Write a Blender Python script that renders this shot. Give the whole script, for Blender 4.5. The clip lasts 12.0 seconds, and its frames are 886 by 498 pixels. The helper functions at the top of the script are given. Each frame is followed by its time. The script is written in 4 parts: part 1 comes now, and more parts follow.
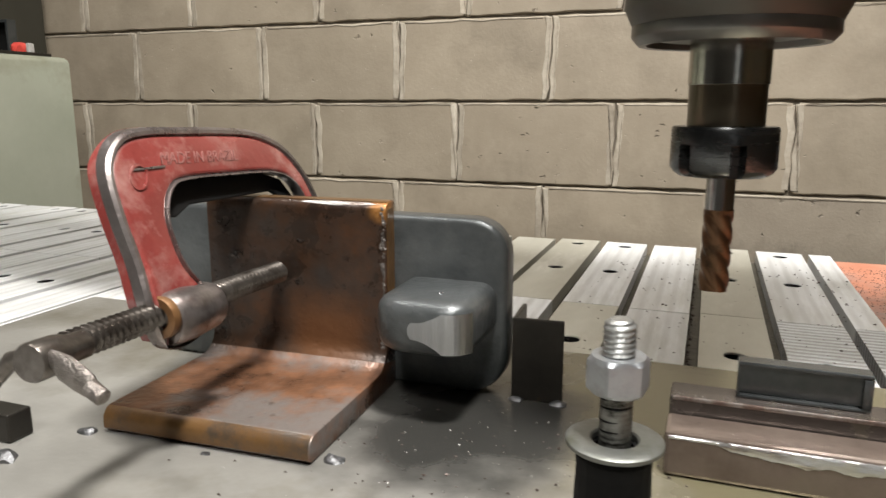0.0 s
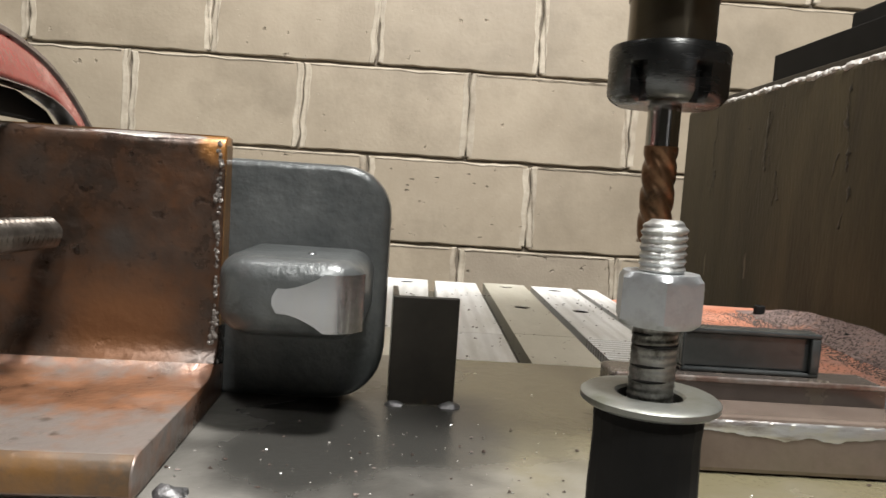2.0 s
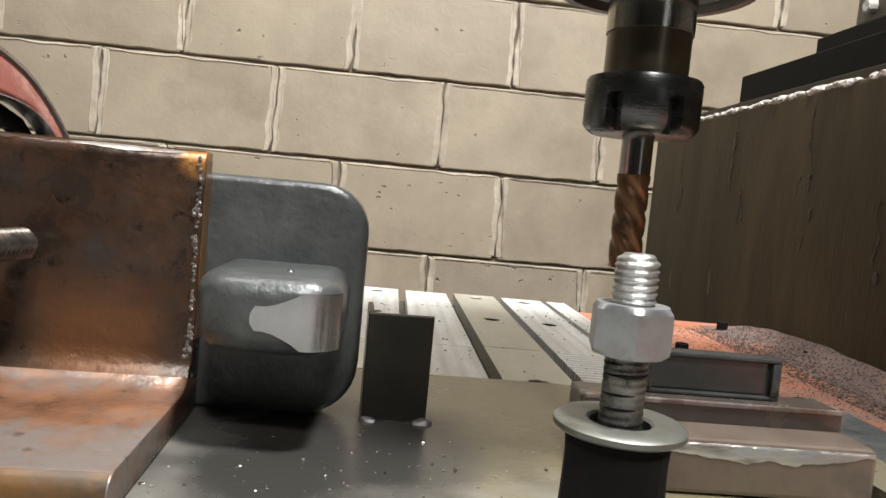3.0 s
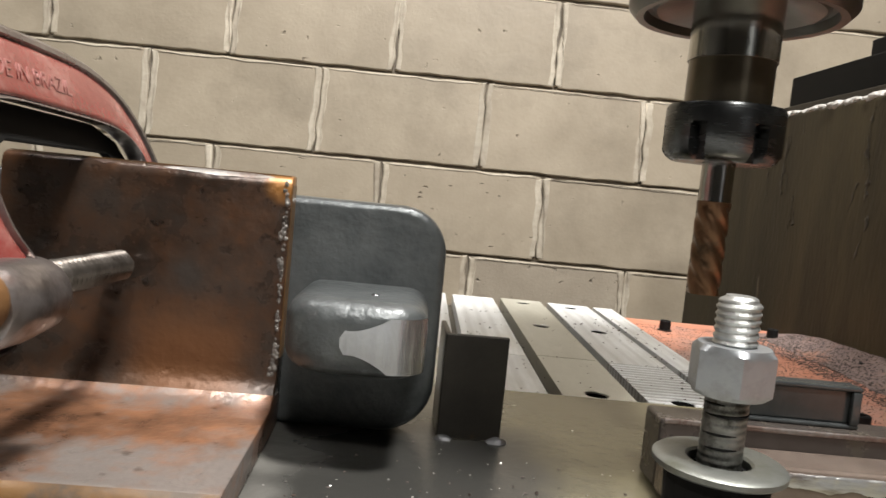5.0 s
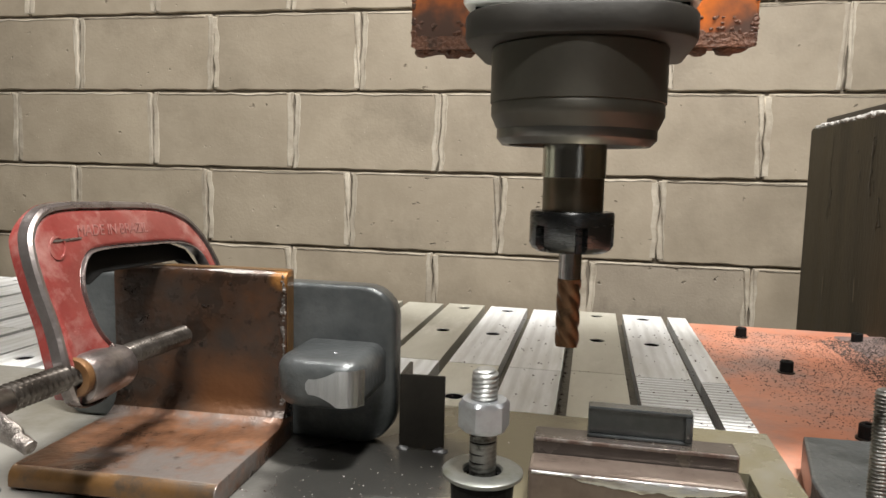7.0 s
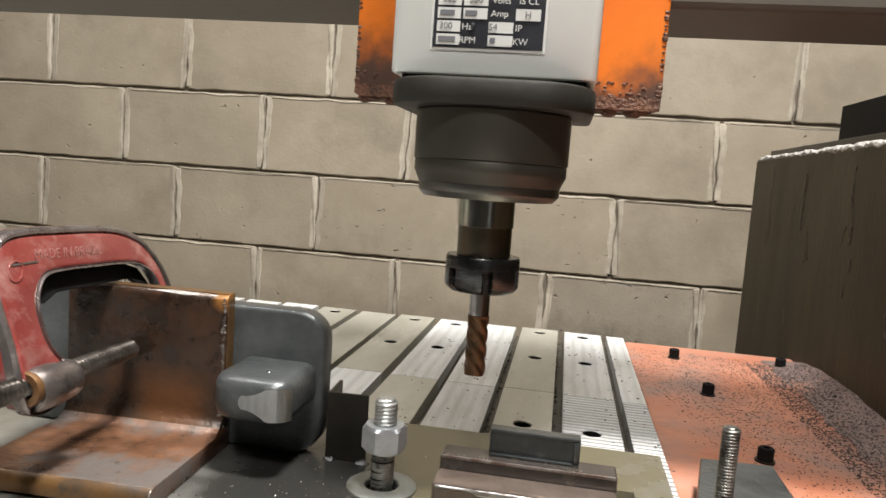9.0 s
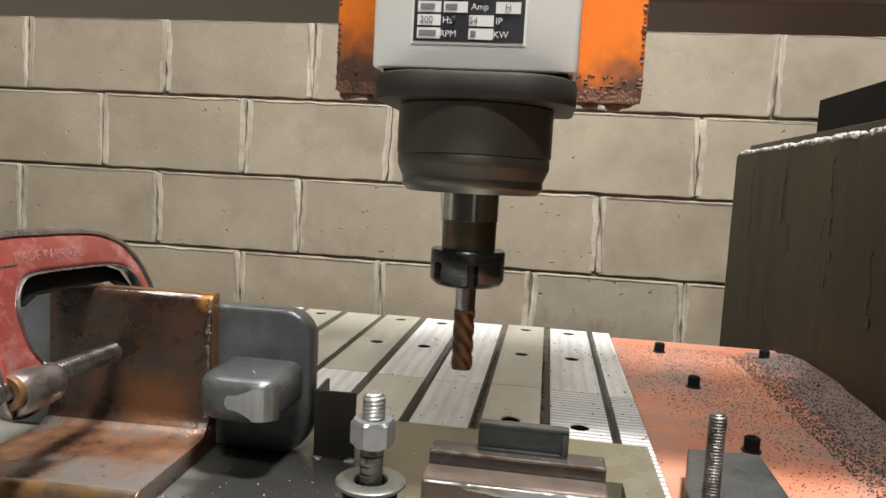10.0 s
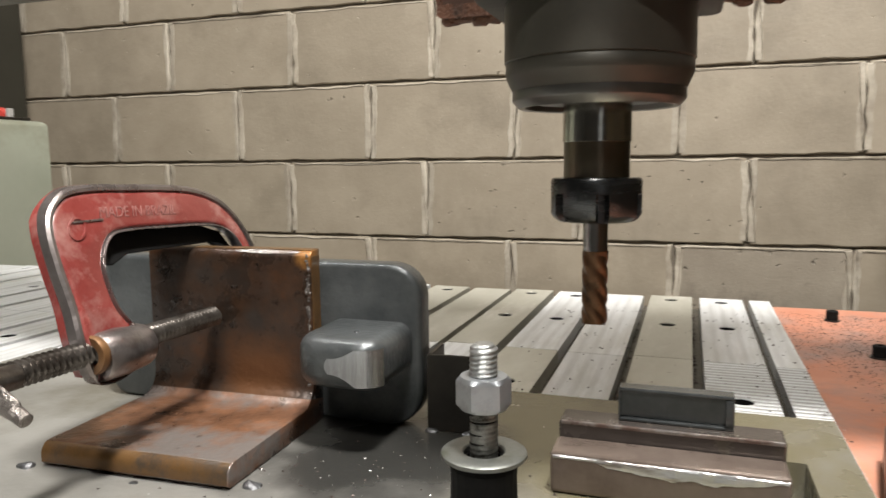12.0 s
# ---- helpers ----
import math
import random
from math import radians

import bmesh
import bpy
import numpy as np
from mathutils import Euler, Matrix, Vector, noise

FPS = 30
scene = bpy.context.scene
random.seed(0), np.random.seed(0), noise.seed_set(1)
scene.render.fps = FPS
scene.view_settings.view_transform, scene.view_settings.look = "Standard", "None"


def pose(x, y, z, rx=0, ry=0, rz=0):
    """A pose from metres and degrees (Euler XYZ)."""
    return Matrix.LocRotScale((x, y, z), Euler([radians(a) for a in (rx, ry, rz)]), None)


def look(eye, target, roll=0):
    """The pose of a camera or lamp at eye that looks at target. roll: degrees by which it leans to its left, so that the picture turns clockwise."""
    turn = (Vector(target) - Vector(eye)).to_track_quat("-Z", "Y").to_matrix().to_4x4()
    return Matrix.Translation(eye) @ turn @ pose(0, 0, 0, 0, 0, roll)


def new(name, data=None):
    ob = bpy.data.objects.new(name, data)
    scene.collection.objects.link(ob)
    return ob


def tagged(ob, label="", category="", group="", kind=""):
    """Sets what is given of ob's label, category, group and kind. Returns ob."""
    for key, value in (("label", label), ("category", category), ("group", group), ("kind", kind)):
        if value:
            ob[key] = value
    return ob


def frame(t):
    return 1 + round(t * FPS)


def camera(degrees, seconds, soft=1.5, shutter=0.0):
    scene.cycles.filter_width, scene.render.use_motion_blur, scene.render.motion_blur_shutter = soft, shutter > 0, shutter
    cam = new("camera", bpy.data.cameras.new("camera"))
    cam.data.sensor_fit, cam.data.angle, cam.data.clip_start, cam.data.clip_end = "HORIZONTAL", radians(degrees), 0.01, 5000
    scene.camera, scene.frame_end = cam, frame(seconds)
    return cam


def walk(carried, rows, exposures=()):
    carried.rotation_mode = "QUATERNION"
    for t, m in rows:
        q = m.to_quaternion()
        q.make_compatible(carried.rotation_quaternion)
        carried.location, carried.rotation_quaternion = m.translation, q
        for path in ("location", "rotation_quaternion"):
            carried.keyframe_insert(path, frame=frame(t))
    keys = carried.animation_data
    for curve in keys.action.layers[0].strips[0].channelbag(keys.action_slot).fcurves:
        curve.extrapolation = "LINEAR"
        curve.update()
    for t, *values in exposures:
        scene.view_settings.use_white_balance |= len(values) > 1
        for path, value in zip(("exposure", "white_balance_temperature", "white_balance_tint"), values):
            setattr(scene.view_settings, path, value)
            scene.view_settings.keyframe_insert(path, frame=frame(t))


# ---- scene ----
cam = camera(63.2, 12.0, shutter=0.35)
PATH = [
    (0, (-0.012, 0.274, 1.196), (-0.686, 2.115, 0.799), 0.0),
    (0.5, (0.009, 0.277, 1.192), (-0.627, 2.133, 0.803), 0.2),
    (1, (-0.036, 0.296, 1.18), (-0.354, 2.244, 0.859), 2.1),
    (1.5, (-0.082, 0.324, 1.15), (-0.15, 2.311, 0.934), 2.3),
    (2, (-0.087, 0.333, 1.136), (-0.022, 2.325, 0.964), 3.8),
    (2.5, (-0.089, 0.33, 1.139), (0.047, 2.319, 0.983), 5.0),
    (4.5, (-0.1, 0.328, 1.144), (0.044, 2.318, 1.002), 6.1),
    (5, (-0.108, 0.326, 1.15), (-0.05, 2.318, 0.981), 5.7),
    (5.5, (-0.107, 0.323, 1.155), (-0.186, 2.311, 0.948), 4.0),
    (6, (-0.094, 0.291, 1.184), (-0.337, 2.262, 0.953), 2.4),
    (6.5, (-0.031, 0.253, 1.197), (-0.403, 2.206, 0.976), 0.6),
    (8.5, (0.029, 0.203, 1.227), (-0.386, 2.148, 1.018), 3.6),
    (9, (0.035, 0.195, 1.23), (-0.29, 2.157, 1.019), 4.1),
    (9.5, (0.035, 0.195, 1.229), (-0.251, 2.163, 1.025), 3.8),
    (10, (0.035, 0.195, 1.226), (-0.248, 2.165, 1.023), 3.1),
    (10.5, (0.037, 0.203, 1.22), (-0.271, 2.168, 1.008), 2.3),
    (11, (0.035, 0.209, 1.217), (-0.331, 2.162, 0.992), 1.4),
    (11.5, (0.032, 0.222, 1.209), (-0.416, 2.157, 0.978), 0.5),
    (12, (0.033, 0.253, 1.195), (-0.611, 2.132, 0.954), -0.6),
]
walk(cam, [(t, look(eye, target, roll)) for t, eye, target, roll in PATH], [(0.0, -0.1), (1.0, -0.03), (2.0, 0.1), (5.0, 0.06), (5.5, 0.02), (6.5, -0.06), (8.5, -0.12), (12.0, -0.12)])

# ---- world and lights ----
world = bpy.data.worlds.new("world")
scene.world = world
world.use_nodes = True
world.node_tree.nodes["Background"].inputs["Color"].default_value = (0.9, 0.95, 1.0, 1)
world.node_tree.nodes["Background"].inputs["Strength"].default_value = 0.004


def tube_lamp(name, eye, target, watts, sx, sy, color):
    data = bpy.data.lights.new(name, "AREA")
    data.shape, data.size, data.size_y, data.energy, data.color = "RECTANGLE", sx, sy, watts, color
    ob = new(name, data)
    ob.matrix_world = look(eye, target)
    return ob


TUBE = (1.0, 0.975, 0.94)
tube_lamp("ceiling_lamp", (0.32, 0.22, 3.1), (-0.1, 0.65, 1.05), 99, 0.30, 0.20, TUBE)
# three unseen lamps added as fill: back wall, left side, front faces
tube_lamp("unseen_fill_tube", (-0.1, 1.15, 3.9), (-0.1, 1.45, 1.0), 25, 1.2, 0.12, TUBE)
tube_lamp("unseen_fill_tube", (-1.2, 0.6, 3.4), (-0.8, 1.3, 1.0), 20, 1.2, 0.10, TUBE)
tube_lamp("unseen_fill_tube", (0.06, -1.1, 3.1), (-0.15, 0.6, 1.08), 36, 0.26, 0.10, TUBE)
# added fill and sheen from behind; no such window is known
tube_lamp("rear_fill_light", (1.5, -4.05, 1.9), (-0.1, 0.6, 1.1), 3, 0.8, 1.9, (0.97, 0.985, 1.0))


# ---- materials ----
def nodes_of(name):
    m = bpy.data.materials.new(name)
    m.use_nodes = True
    return m, m.node_tree.nodes, m.node_tree.links, m.node_tree.nodes["Principled BSDF"]


def stain_or_shade(m, centre, radius, colour, rough, spread=0.35, seed=0.0):
    """Adds a coloured patch (a spill, rust, or oil with shade) round a place, with an uneven edge."""
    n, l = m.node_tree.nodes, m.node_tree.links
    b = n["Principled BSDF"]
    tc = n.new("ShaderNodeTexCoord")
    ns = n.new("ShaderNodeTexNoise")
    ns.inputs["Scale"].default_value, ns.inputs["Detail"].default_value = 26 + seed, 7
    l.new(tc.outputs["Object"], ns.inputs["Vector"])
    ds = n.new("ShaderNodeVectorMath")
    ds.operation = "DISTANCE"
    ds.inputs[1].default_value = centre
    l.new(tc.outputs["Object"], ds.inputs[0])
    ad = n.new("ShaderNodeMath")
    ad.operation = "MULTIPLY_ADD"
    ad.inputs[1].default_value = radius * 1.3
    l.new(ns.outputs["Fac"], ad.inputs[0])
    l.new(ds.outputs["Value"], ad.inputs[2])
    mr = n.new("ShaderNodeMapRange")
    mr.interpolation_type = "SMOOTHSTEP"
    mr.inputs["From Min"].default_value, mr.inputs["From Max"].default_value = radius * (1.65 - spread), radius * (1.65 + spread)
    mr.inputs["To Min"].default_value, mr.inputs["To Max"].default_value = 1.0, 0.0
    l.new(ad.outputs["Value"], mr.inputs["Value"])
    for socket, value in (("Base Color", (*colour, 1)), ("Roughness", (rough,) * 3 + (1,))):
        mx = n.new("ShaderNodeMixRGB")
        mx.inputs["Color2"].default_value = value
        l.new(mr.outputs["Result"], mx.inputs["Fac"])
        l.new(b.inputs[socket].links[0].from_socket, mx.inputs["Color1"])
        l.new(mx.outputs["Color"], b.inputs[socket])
    return m


def relief(m, scale, low, high, strength, dark=0.0, stretch=(1, 1, 1), wave=False, bands="Y"):
    """Adds pits (or cutter ridges) in relief, with the colour darkened in the hollows."""
    n, l = m.node_tree.nodes, m.node_tree.links
    b = n["Principled BSDF"]
    tc = n.new("ShaderNodeTexCoord")
    mp = n.new("ShaderNodeMapping")
    mp.inputs["Scale"].default_value = stretch
    l.new(tc.outputs["Object"], mp.inputs["Vector"])
    of = n.new("ShaderNodeObjectInfo")
    sh = n.new("ShaderNodeVectorMath")
    sh.operation = "SCALE"
    sh.inputs[0].default_value = (11.0, 7.0, 5.0)
    l.new(of.outputs["Random"], sh.inputs["Scale"])
    l.new(sh.outputs["Vector"], mp.inputs["Location"])
    if wave:
        t = n.new("ShaderNodeTexWave")
        t.bands_direction = bands
        t.inputs["Scale"].default_value, t.inputs["Distortion"].default_value, t.inputs["Detail"].default_value = scale, 0.6, 2
    else:
        t = n.new("ShaderNodeTexNoise")
        t.inputs["Scale"].default_value, t.inputs["Detail"].default_value = scale, 3
    l.new(mp.outputs["Vector"], t.inputs["Vector"])
    mr = n.new("ShaderNodeMapRange")
    mr.inputs["From Min"].default_value, mr.inputs["From Max"].default_value = low, high
    l.new(t.outputs["Fac"], mr.inputs["Value"])
    bp = n.new("ShaderNodeBump")
    bp.invert = True
    bp.inputs["Strength"].default_value, bp.inputs["Distance"].default_value = strength, 0.004
    l.new(mr.outputs["Result"], bp.inputs["Height"])
    if b.inputs["Normal"].links:
        l.new(b.inputs["Normal"].links[0].from_socket, bp.inputs["Normal"])
    l.new(bp.outputs["Normal"], b.inputs["Normal"])
    if dark:
        mu = n.new("ShaderNodeMath")
        mu.operation = "MULTIPLY"
        mu.inputs[1].default_value = dark
        l.new(mr.outputs["Result"], mu.inputs[0])
        mx = n.new("ShaderNodeMixRGB")
        mx.blend_type = "MULTIPLY"
        mx.inputs["Color2"].default_value = (0.25, 0.22, 0.18, 1)
        l.new(mu.outputs["Value"], mx.inputs["Fac"])
        l.new(b.inputs["Base Color"].links[0].from_socket, mx.inputs["Color1"])
        l.new(mx.outputs["Color"], b.inputs["Base Color"])
    return m


def surface(name, base, second=None, scale=20.0, metal=0.0, rough=0.5, rough_var=0.15, bump=0.15, bump_scale=120.0,
            third=None, third_scale=6.0, third_at=(0.55, 0.7), stretch=(1, 1, 1), jitter=0.0, coat=0.0, ramp=(0.32, 0.7)):
    """Two-scale noise colour, roughness and relief. second mixes in at grain scale, third in larger patches."""
    m, n, l, b = nodes_of(name)
    tc = n.new("ShaderNodeTexCoord")
    mp = n.new("ShaderNodeMapping")
    mp.inputs["Scale"].default_value = stretch
    l.new(tc.outputs["Object"], mp.inputs["Vector"])
    if jitter:
        of = n.new("ShaderNodeObjectInfo")
        sh = n.new("ShaderNodeVectorMath")
        sh.operation = "SCALE"
        sh.inputs[0].default_value = (11.0, 7.0, 5.0)
        l.new(of.outputs["Random"], sh.inputs["Scale"])
        l.new(sh.outputs["Vector"], mp.inputs["Location"])
    n1 = n.new("ShaderNodeTexNoise")
    n1.inputs["Scale"].default_value, n1.inputs["Detail"].default_value, n1.inputs["Roughness"].default_value = scale, 8, 0.65
    l.new(mp.outputs["Vector"], n1.inputs["Vector"])
    r1 = n.new("ShaderNodeValToRGB")
    r1.color_ramp.elements[0].position, r1.color_ramp.elements[1].position = ramp
    r1.color_ramp.elements[0].color = (*base, 1)
    r1.color_ramp.elements[1].color = (*(second or tuple(min(1, c * 1.2) for c in base)), 1)
    l.new(n1.outputs["Fac"], r1.inputs["Fac"])
    colour = r1.outputs["Color"]
    if third:
        n2 = n.new("ShaderNodeTexNoise")
        n2.inputs["Scale"].default_value, n2.inputs["Detail"].default_value, n2.inputs["Roughness"].default_value = third_scale, 6, 0.7
        l.new(mp.outputs["Vector"], n2.inputs["Vector"])
        r2 = n.new("ShaderNodeValToRGB")
        r2.color_ramp.elements[0].position, r2.color_ramp.elements[1].position = third_at
        l.new(n2.outputs["Fac"], r2.inputs["Fac"])
        mx = n.new("ShaderNodeMixRGB")
        mx.inputs["Color2"].default_value = (*third, 1)
        l.new(r2.outputs["Color"], mx.inputs["Fac"])
        l.new(colour, mx.inputs["Color1"])
        colour = mx.outputs["Color"]
    if jitter:
        oi = n.new("ShaderNodeObjectInfo")
        mr = n.new("ShaderNodeMapRange")
        mr.inputs["To Min"].default_value, mr.inputs["To Max"].default_value = 1 - jitter, 1 + jitter
        l.new(oi.outputs["Random"], mr.inputs["Value"])
        hv = n.new("ShaderNodeHueSaturation")
        l.new(mr.outputs["Result"], hv.inputs["Value"])
        l.new(colour, hv.inputs["Color"])
        colour = hv.outputs["Color"]
    l.new(colour, b.inputs["Base Color"])
    b.inputs["Metallic"].default_value = metal
    mr = n.new("ShaderNodeMapRange")
    mr.inputs["To Min"].default_value, mr.inputs["To Max"].default_value = max(0.03, rough - rough_var), min(1, rough + rough_var)
    l.new(n1.outputs["Fac"], mr.inputs["Value"])
    l.new(mr.outputs["Result"], b.inputs["Roughness"])
    if coat:
        b.inputs["Coat Weight"].default_value, b.inputs["Coat Roughness"].default_value = coat, 0.25
    if bump:
        n3 = n.new("ShaderNodeTexNoise")
        n3.inputs["Scale"].default_value, n3.inputs["Detail"].default_value = bump_scale, 6
        l.new(mp.outputs["Vector"], n3.inputs["Vector"])
        bp = n.new("ShaderNodeBump")
        bp.inputs["Strength"].default_value, bp.inputs["Distance"].default_value = bump, 0.002
        l.new(n3.outputs["Fac"], bp.inputs["Height"])
        l.new(bp.outputs["Normal"], b.inputs["Normal"])
    return m


BLOCK_LOOK = ((0.292, 0.244, 0.180), (0.375, 0.317, 0.238), 6, 0, 0.52, 0.12, 0.3, 130, (0.215, 0.180, 0.132), 3.5, (0.5, 0.8))
M_BLOCK = relief(relief(surface("painted_block", *BLOCK_LOOK, jitter=0.07), 5, 0.3, 0.7, 0.5), 48, 0.71, 0.77, 0.7, 0.5)
M_PITTED = relief(relief(surface("pitted_block", *BLOCK_LOOK), 5, 0.3, 0.7, 0.5), 60, 0.69, 0.75, 0.9, 0.6, stretch=(0.7, 1, 1.6))
M_STAIN = relief(surface("stained_block", (0.25, 0.21, 0.16), (0.36, 0.31, 0.24), 5, 0, 0.6, 0.12, 0.5, 160, (0.12, 0.1, 0.078), 4.0, (0.5, 0.72)), 45, 0.66, 0.75, 0.8, 0.6)
M_MORTAR = surface("pale_mortar", (0.37, 0.32, 0.248), (0.56, 0.50, 0.405), 11, 0, 0.7, 0.1, 1.0, 60, (0.30, 0.255, 0.195), 9.0, (0.44, 0.66), jitter=0.08)
# dark joint colour that holds the thin shadow line under each course
M_BEDSHADE = surface("bed_joint_shade", (0.12, 0.1, 0.075), (0.2, 0.17, 0.13), 14, 0, 0.8, 0.1, 0.8, 60)
M_ROOM = surface("room_paint", (0.1, 0.095, 0.087), (0.13, 0.124, 0.114), 3, 0, 0.8, 0.1, 0.3, 40)
M_FLOOR = surface("concrete_floor", (0.12, 0.115, 0.105), (0.18, 0.172, 0.155), 5, 0, 0.7, 0.1, 0.4, 60)
M_SLAT = surface("worn_aluminium_slat", (0.60, 0.605, 0.595), (0.82, 0.83, 0.835), 16, 0.1, 0.40, 0.12, 0.25, 90, (0.50, 0.495, 0.45), 7.0, (0.5, 0.72), stretch=(3.5, 0.5, 1), jitter=0.06)
M_RIDGED = relief(surface("ridged_aluminium_slat", (0.56, 0.57, 0.575), (0.72, 0.73, 0.74), 16, 0.1, 0.42, 0.12, 0.2, 90, (0.48, 0.48, 0.465), 7.0, (0.5, 0.72), jitter=0.05), 42, 0.35, 0.9, 0.55, 0.6, wave=True)
M_DULL = surface("dull_aluminium_slat", (0.4, 0.385, 0.32), (0.52, 0.505, 0.435), 16, 0.3, 0.44, 0.1, 0.2, 90, (0.62, 0.6, 0.54), 9.0, (0.54, 0.72), stretch=(2, 0.6, 1), jitter=0.08)
relief(M_SLAT, 26, 0.4, 0.95, 0.12, 0.16, stretch=(1, 0.25, 1), wave=True, bands="X")
M_BEDPLATE = surface("table_bed", (0.045, 0.04, 0.029), (0.12, 0.108, 0.082), 30, 0.3, 0.6, 0.15, 0.4, 160)
M_PLATE = surface("oiled_steel_plate", (0.215, 0.207, 0.187), (0.31, 0.3, 0.273), 14, 0.35, 0.4, 0.13, 0.1, 220, (0.14, 0.128, 0.098), 6.0, (0.5, 0.7))
stain_or_shade(M_PLATE, (0.17, 0.10, 0.028), 0.115, (0.168, 0.15, 0.092), 0.24)
# dark oil below the boss, with the boss's shadow painted into the same patch
stain_or_shade(M_PLATE, (0.055, 0.045, 0.028), 0.062, (0.045, 0.044, 0.04), 0.26, 0.45, 5)
# brown rust of the upright, its colour also darkened for shade on that leg
M_RUST = surface("rusty_shaded_upright_steel", (0.026, 0.0165, 0.0115), (0.078, 0.034, 0.015), 60, 0.35, 0.29, 0.15, 0.3, 150, (0.04, 0.033, 0.028), 26.0, (0.42, 0.72), ramp=(0.36, 0.66))
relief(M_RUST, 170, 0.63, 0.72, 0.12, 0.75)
stain_or_shade(M_RUST, (0.012, 0.035, 0.022), 0.02, (0.12, 0.052, 0.021), 0.42, 0.6, 20)
stain_or_shade(M_RUST, (0.047, 0.04, 0.094), 0.007, (0.26, 0.115, 0.028), 0.4, 0.5, 60)
stain_or_shade(M_RUST, (0.014, 0.035, 0.057), 0.0075, (0.03, 0.022, 0.017), 0.5, 0.6, 140)
# orange-brown rust of the foot, its colour also lightened for light from above
M_RUSTTOE = surface("rusty_lit_foot_steel", (0.1, 0.05, 0.029), (0.25, 0.118, 0.062), 46, 0.35, 0.3, 0.14, 0.3, 180, (0.17, 0.145, 0.13), 15.0, (0.47, 0.6), ramp=(0.38, 0.66))
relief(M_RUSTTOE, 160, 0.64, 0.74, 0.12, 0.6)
M_OCHRE = surface("ochre_rust_edge", (0.085, 0.046, 0.017), (0.18, 0.092, 0.032), 60, 0.2, 0.36, 0.14, 0.12, 300, (0.06, 0.042, 0.028), 30.0, (0.48, 0.62))
M_FORGED = surface("dark_forged_steel", (0.066, 0.072, 0.073), (0.118, 0.125, 0.125), 40, 0.45, 0.31, 0.1, 0.25, 260, (0.042, 0.047, 0.046), 16.0)
M_CUT = surface("freshly_milled_steel", (0.33, 0.34, 0.36), (0.47, 0.48, 0.5), 40, 0.95, 0.2, 0.06, 0.1, 300, stretch=(12, 12, 0.2))
M_RED = surface("worn_red_paint", (0.15, 0.02, 0.017), (0.25, 0.052, 0.044), 26, 0.05, 0.25, 0.1, 0.2, 200, (0.33, 0.17, 0.148), 30.0, (0.52, 0.72), coat=0.7)
# red of the raised letters, its tone chosen to carry their embossed shading
M_LETTERRED = surface("shaded_lettering_red", (0.2, 0.075, 0.065), (0.3, 0.13, 0.115), 60, 0.1, 0.34, 0.1, 0.1, 300, (0.14, 0.04, 0.034), 60.0)
M_RIM = surface("worn_grey_rim", (0.14, 0.108, 0.1), (0.32, 0.29, 0.275), 30, 0.8, 0.28, 0.1, 0.25, 200, (0.08, 0.068, 0.06), 18.0)
M_SCREW = surface("oily_thread_steel", (0.075, 0.064, 0.053), (0.17, 0.152, 0.135), 60, 0.7, 0.3, 0.08, 0.0, 300, (0.045, 0.036, 0.029), 40.0, (0.46, 0.66))
M_BRASSY = surface("rust_stained_collar", (0.24, 0.12, 0.045), (0.13, 0.07, 0.035), 60, 0.4, 0.45, 0.1, 0.2, 300)
M_ZINC = surface("zinc_plated_steel", (0.29, 0.305, 0.32), (0.4, 0.415, 0.425), 40, 0.8, 0.42, 0.08, 0.12, 400, (0.22, 0.22, 0.205), 60.0, (0.52, 0.78))
M_WASHER = surface("grey_washer_steel", (0.15, 0.155, 0.142), (0.23, 0.235, 0.215), 50, 0.8, 0.44, 0.08, 0.06, 400, (0.12, 0.125, 0.09), 70.0, (0.5, 0.75))
M_ZINCOLD = surface("stained_zinc", (0.32, 0.325, 0.31), (0.5, 0.505, 0.49), 90, 0.85, 0.4, 0.1, 0.2, 400, (0.09, 0.085, 0.07), 90.0, (0.55, 0.68))
M_ZINCDARK = surface("oil_darkened_zinc", (0.13, 0.13, 0.115), (0.3, 0.3, 0.28), 110, 0.8, 0.4, 0.1, 0.2, 400, (0.05, 0.048, 0.04), 90.0, (0.48, 0.62))
M_CHANNEL = surface("grey_channel_steel", (0.045, 0.05, 0.051), (0.095, 0.1, 0.1), 40, 0.55, 0.22, 0.1, 0.08, 300, (0.16, 0.15, 0.13), 60.0, (0.62, 0.8))
M_BLACK = surface("black_oxide", (0.006, 0.006, 0.006), (0.012, 0.0115, 0.011), 40, 0.0, 0.68, 0.1, 0.06, 300)
M_BLACK.node_tree.nodes["Principled BSDF"].inputs["Specular IOR Level"].default_value = 0.12
M_DARKST = surface("dark_tube_steel", (0.022, 0.02, 0.017), (0.045, 0.04, 0.033), 40, 0.6, 0.36, 0.12, 0.04, 300, (0.11, 0.06, 0.024), 60.0, (0.62, 0.78))
M_BAR = surface("brown_bar_steel", (0.112, 0.085, 0.069), (0.205, 0.163, 0.137), 30, 0.35, 0.21, 0.09, 0.08, 200, (0.13, 0.11, 0.08), 14.0, (0.5, 0.7))
M_BARDARK = surface("dark_bar_steel", (0.055, 0.045, 0.04), (0.1, 0.085, 0.075), 40, 0.4, 0.26, 0.1, 0.08, 200, (0.1, 0.09, 0.055), 20.0, (0.52, 0.7))
M_GROUND = surface("ground_glare_steel", (0.5, 0.5, 0.49), (0.85, 0.86, 0.86), 60, 0.9, 0.3, 0.1, 0.4, 200, (0.28, 0.25, 0.23), 60.0, (0.52, 0.66), stretch=(0.4, 2, 2))
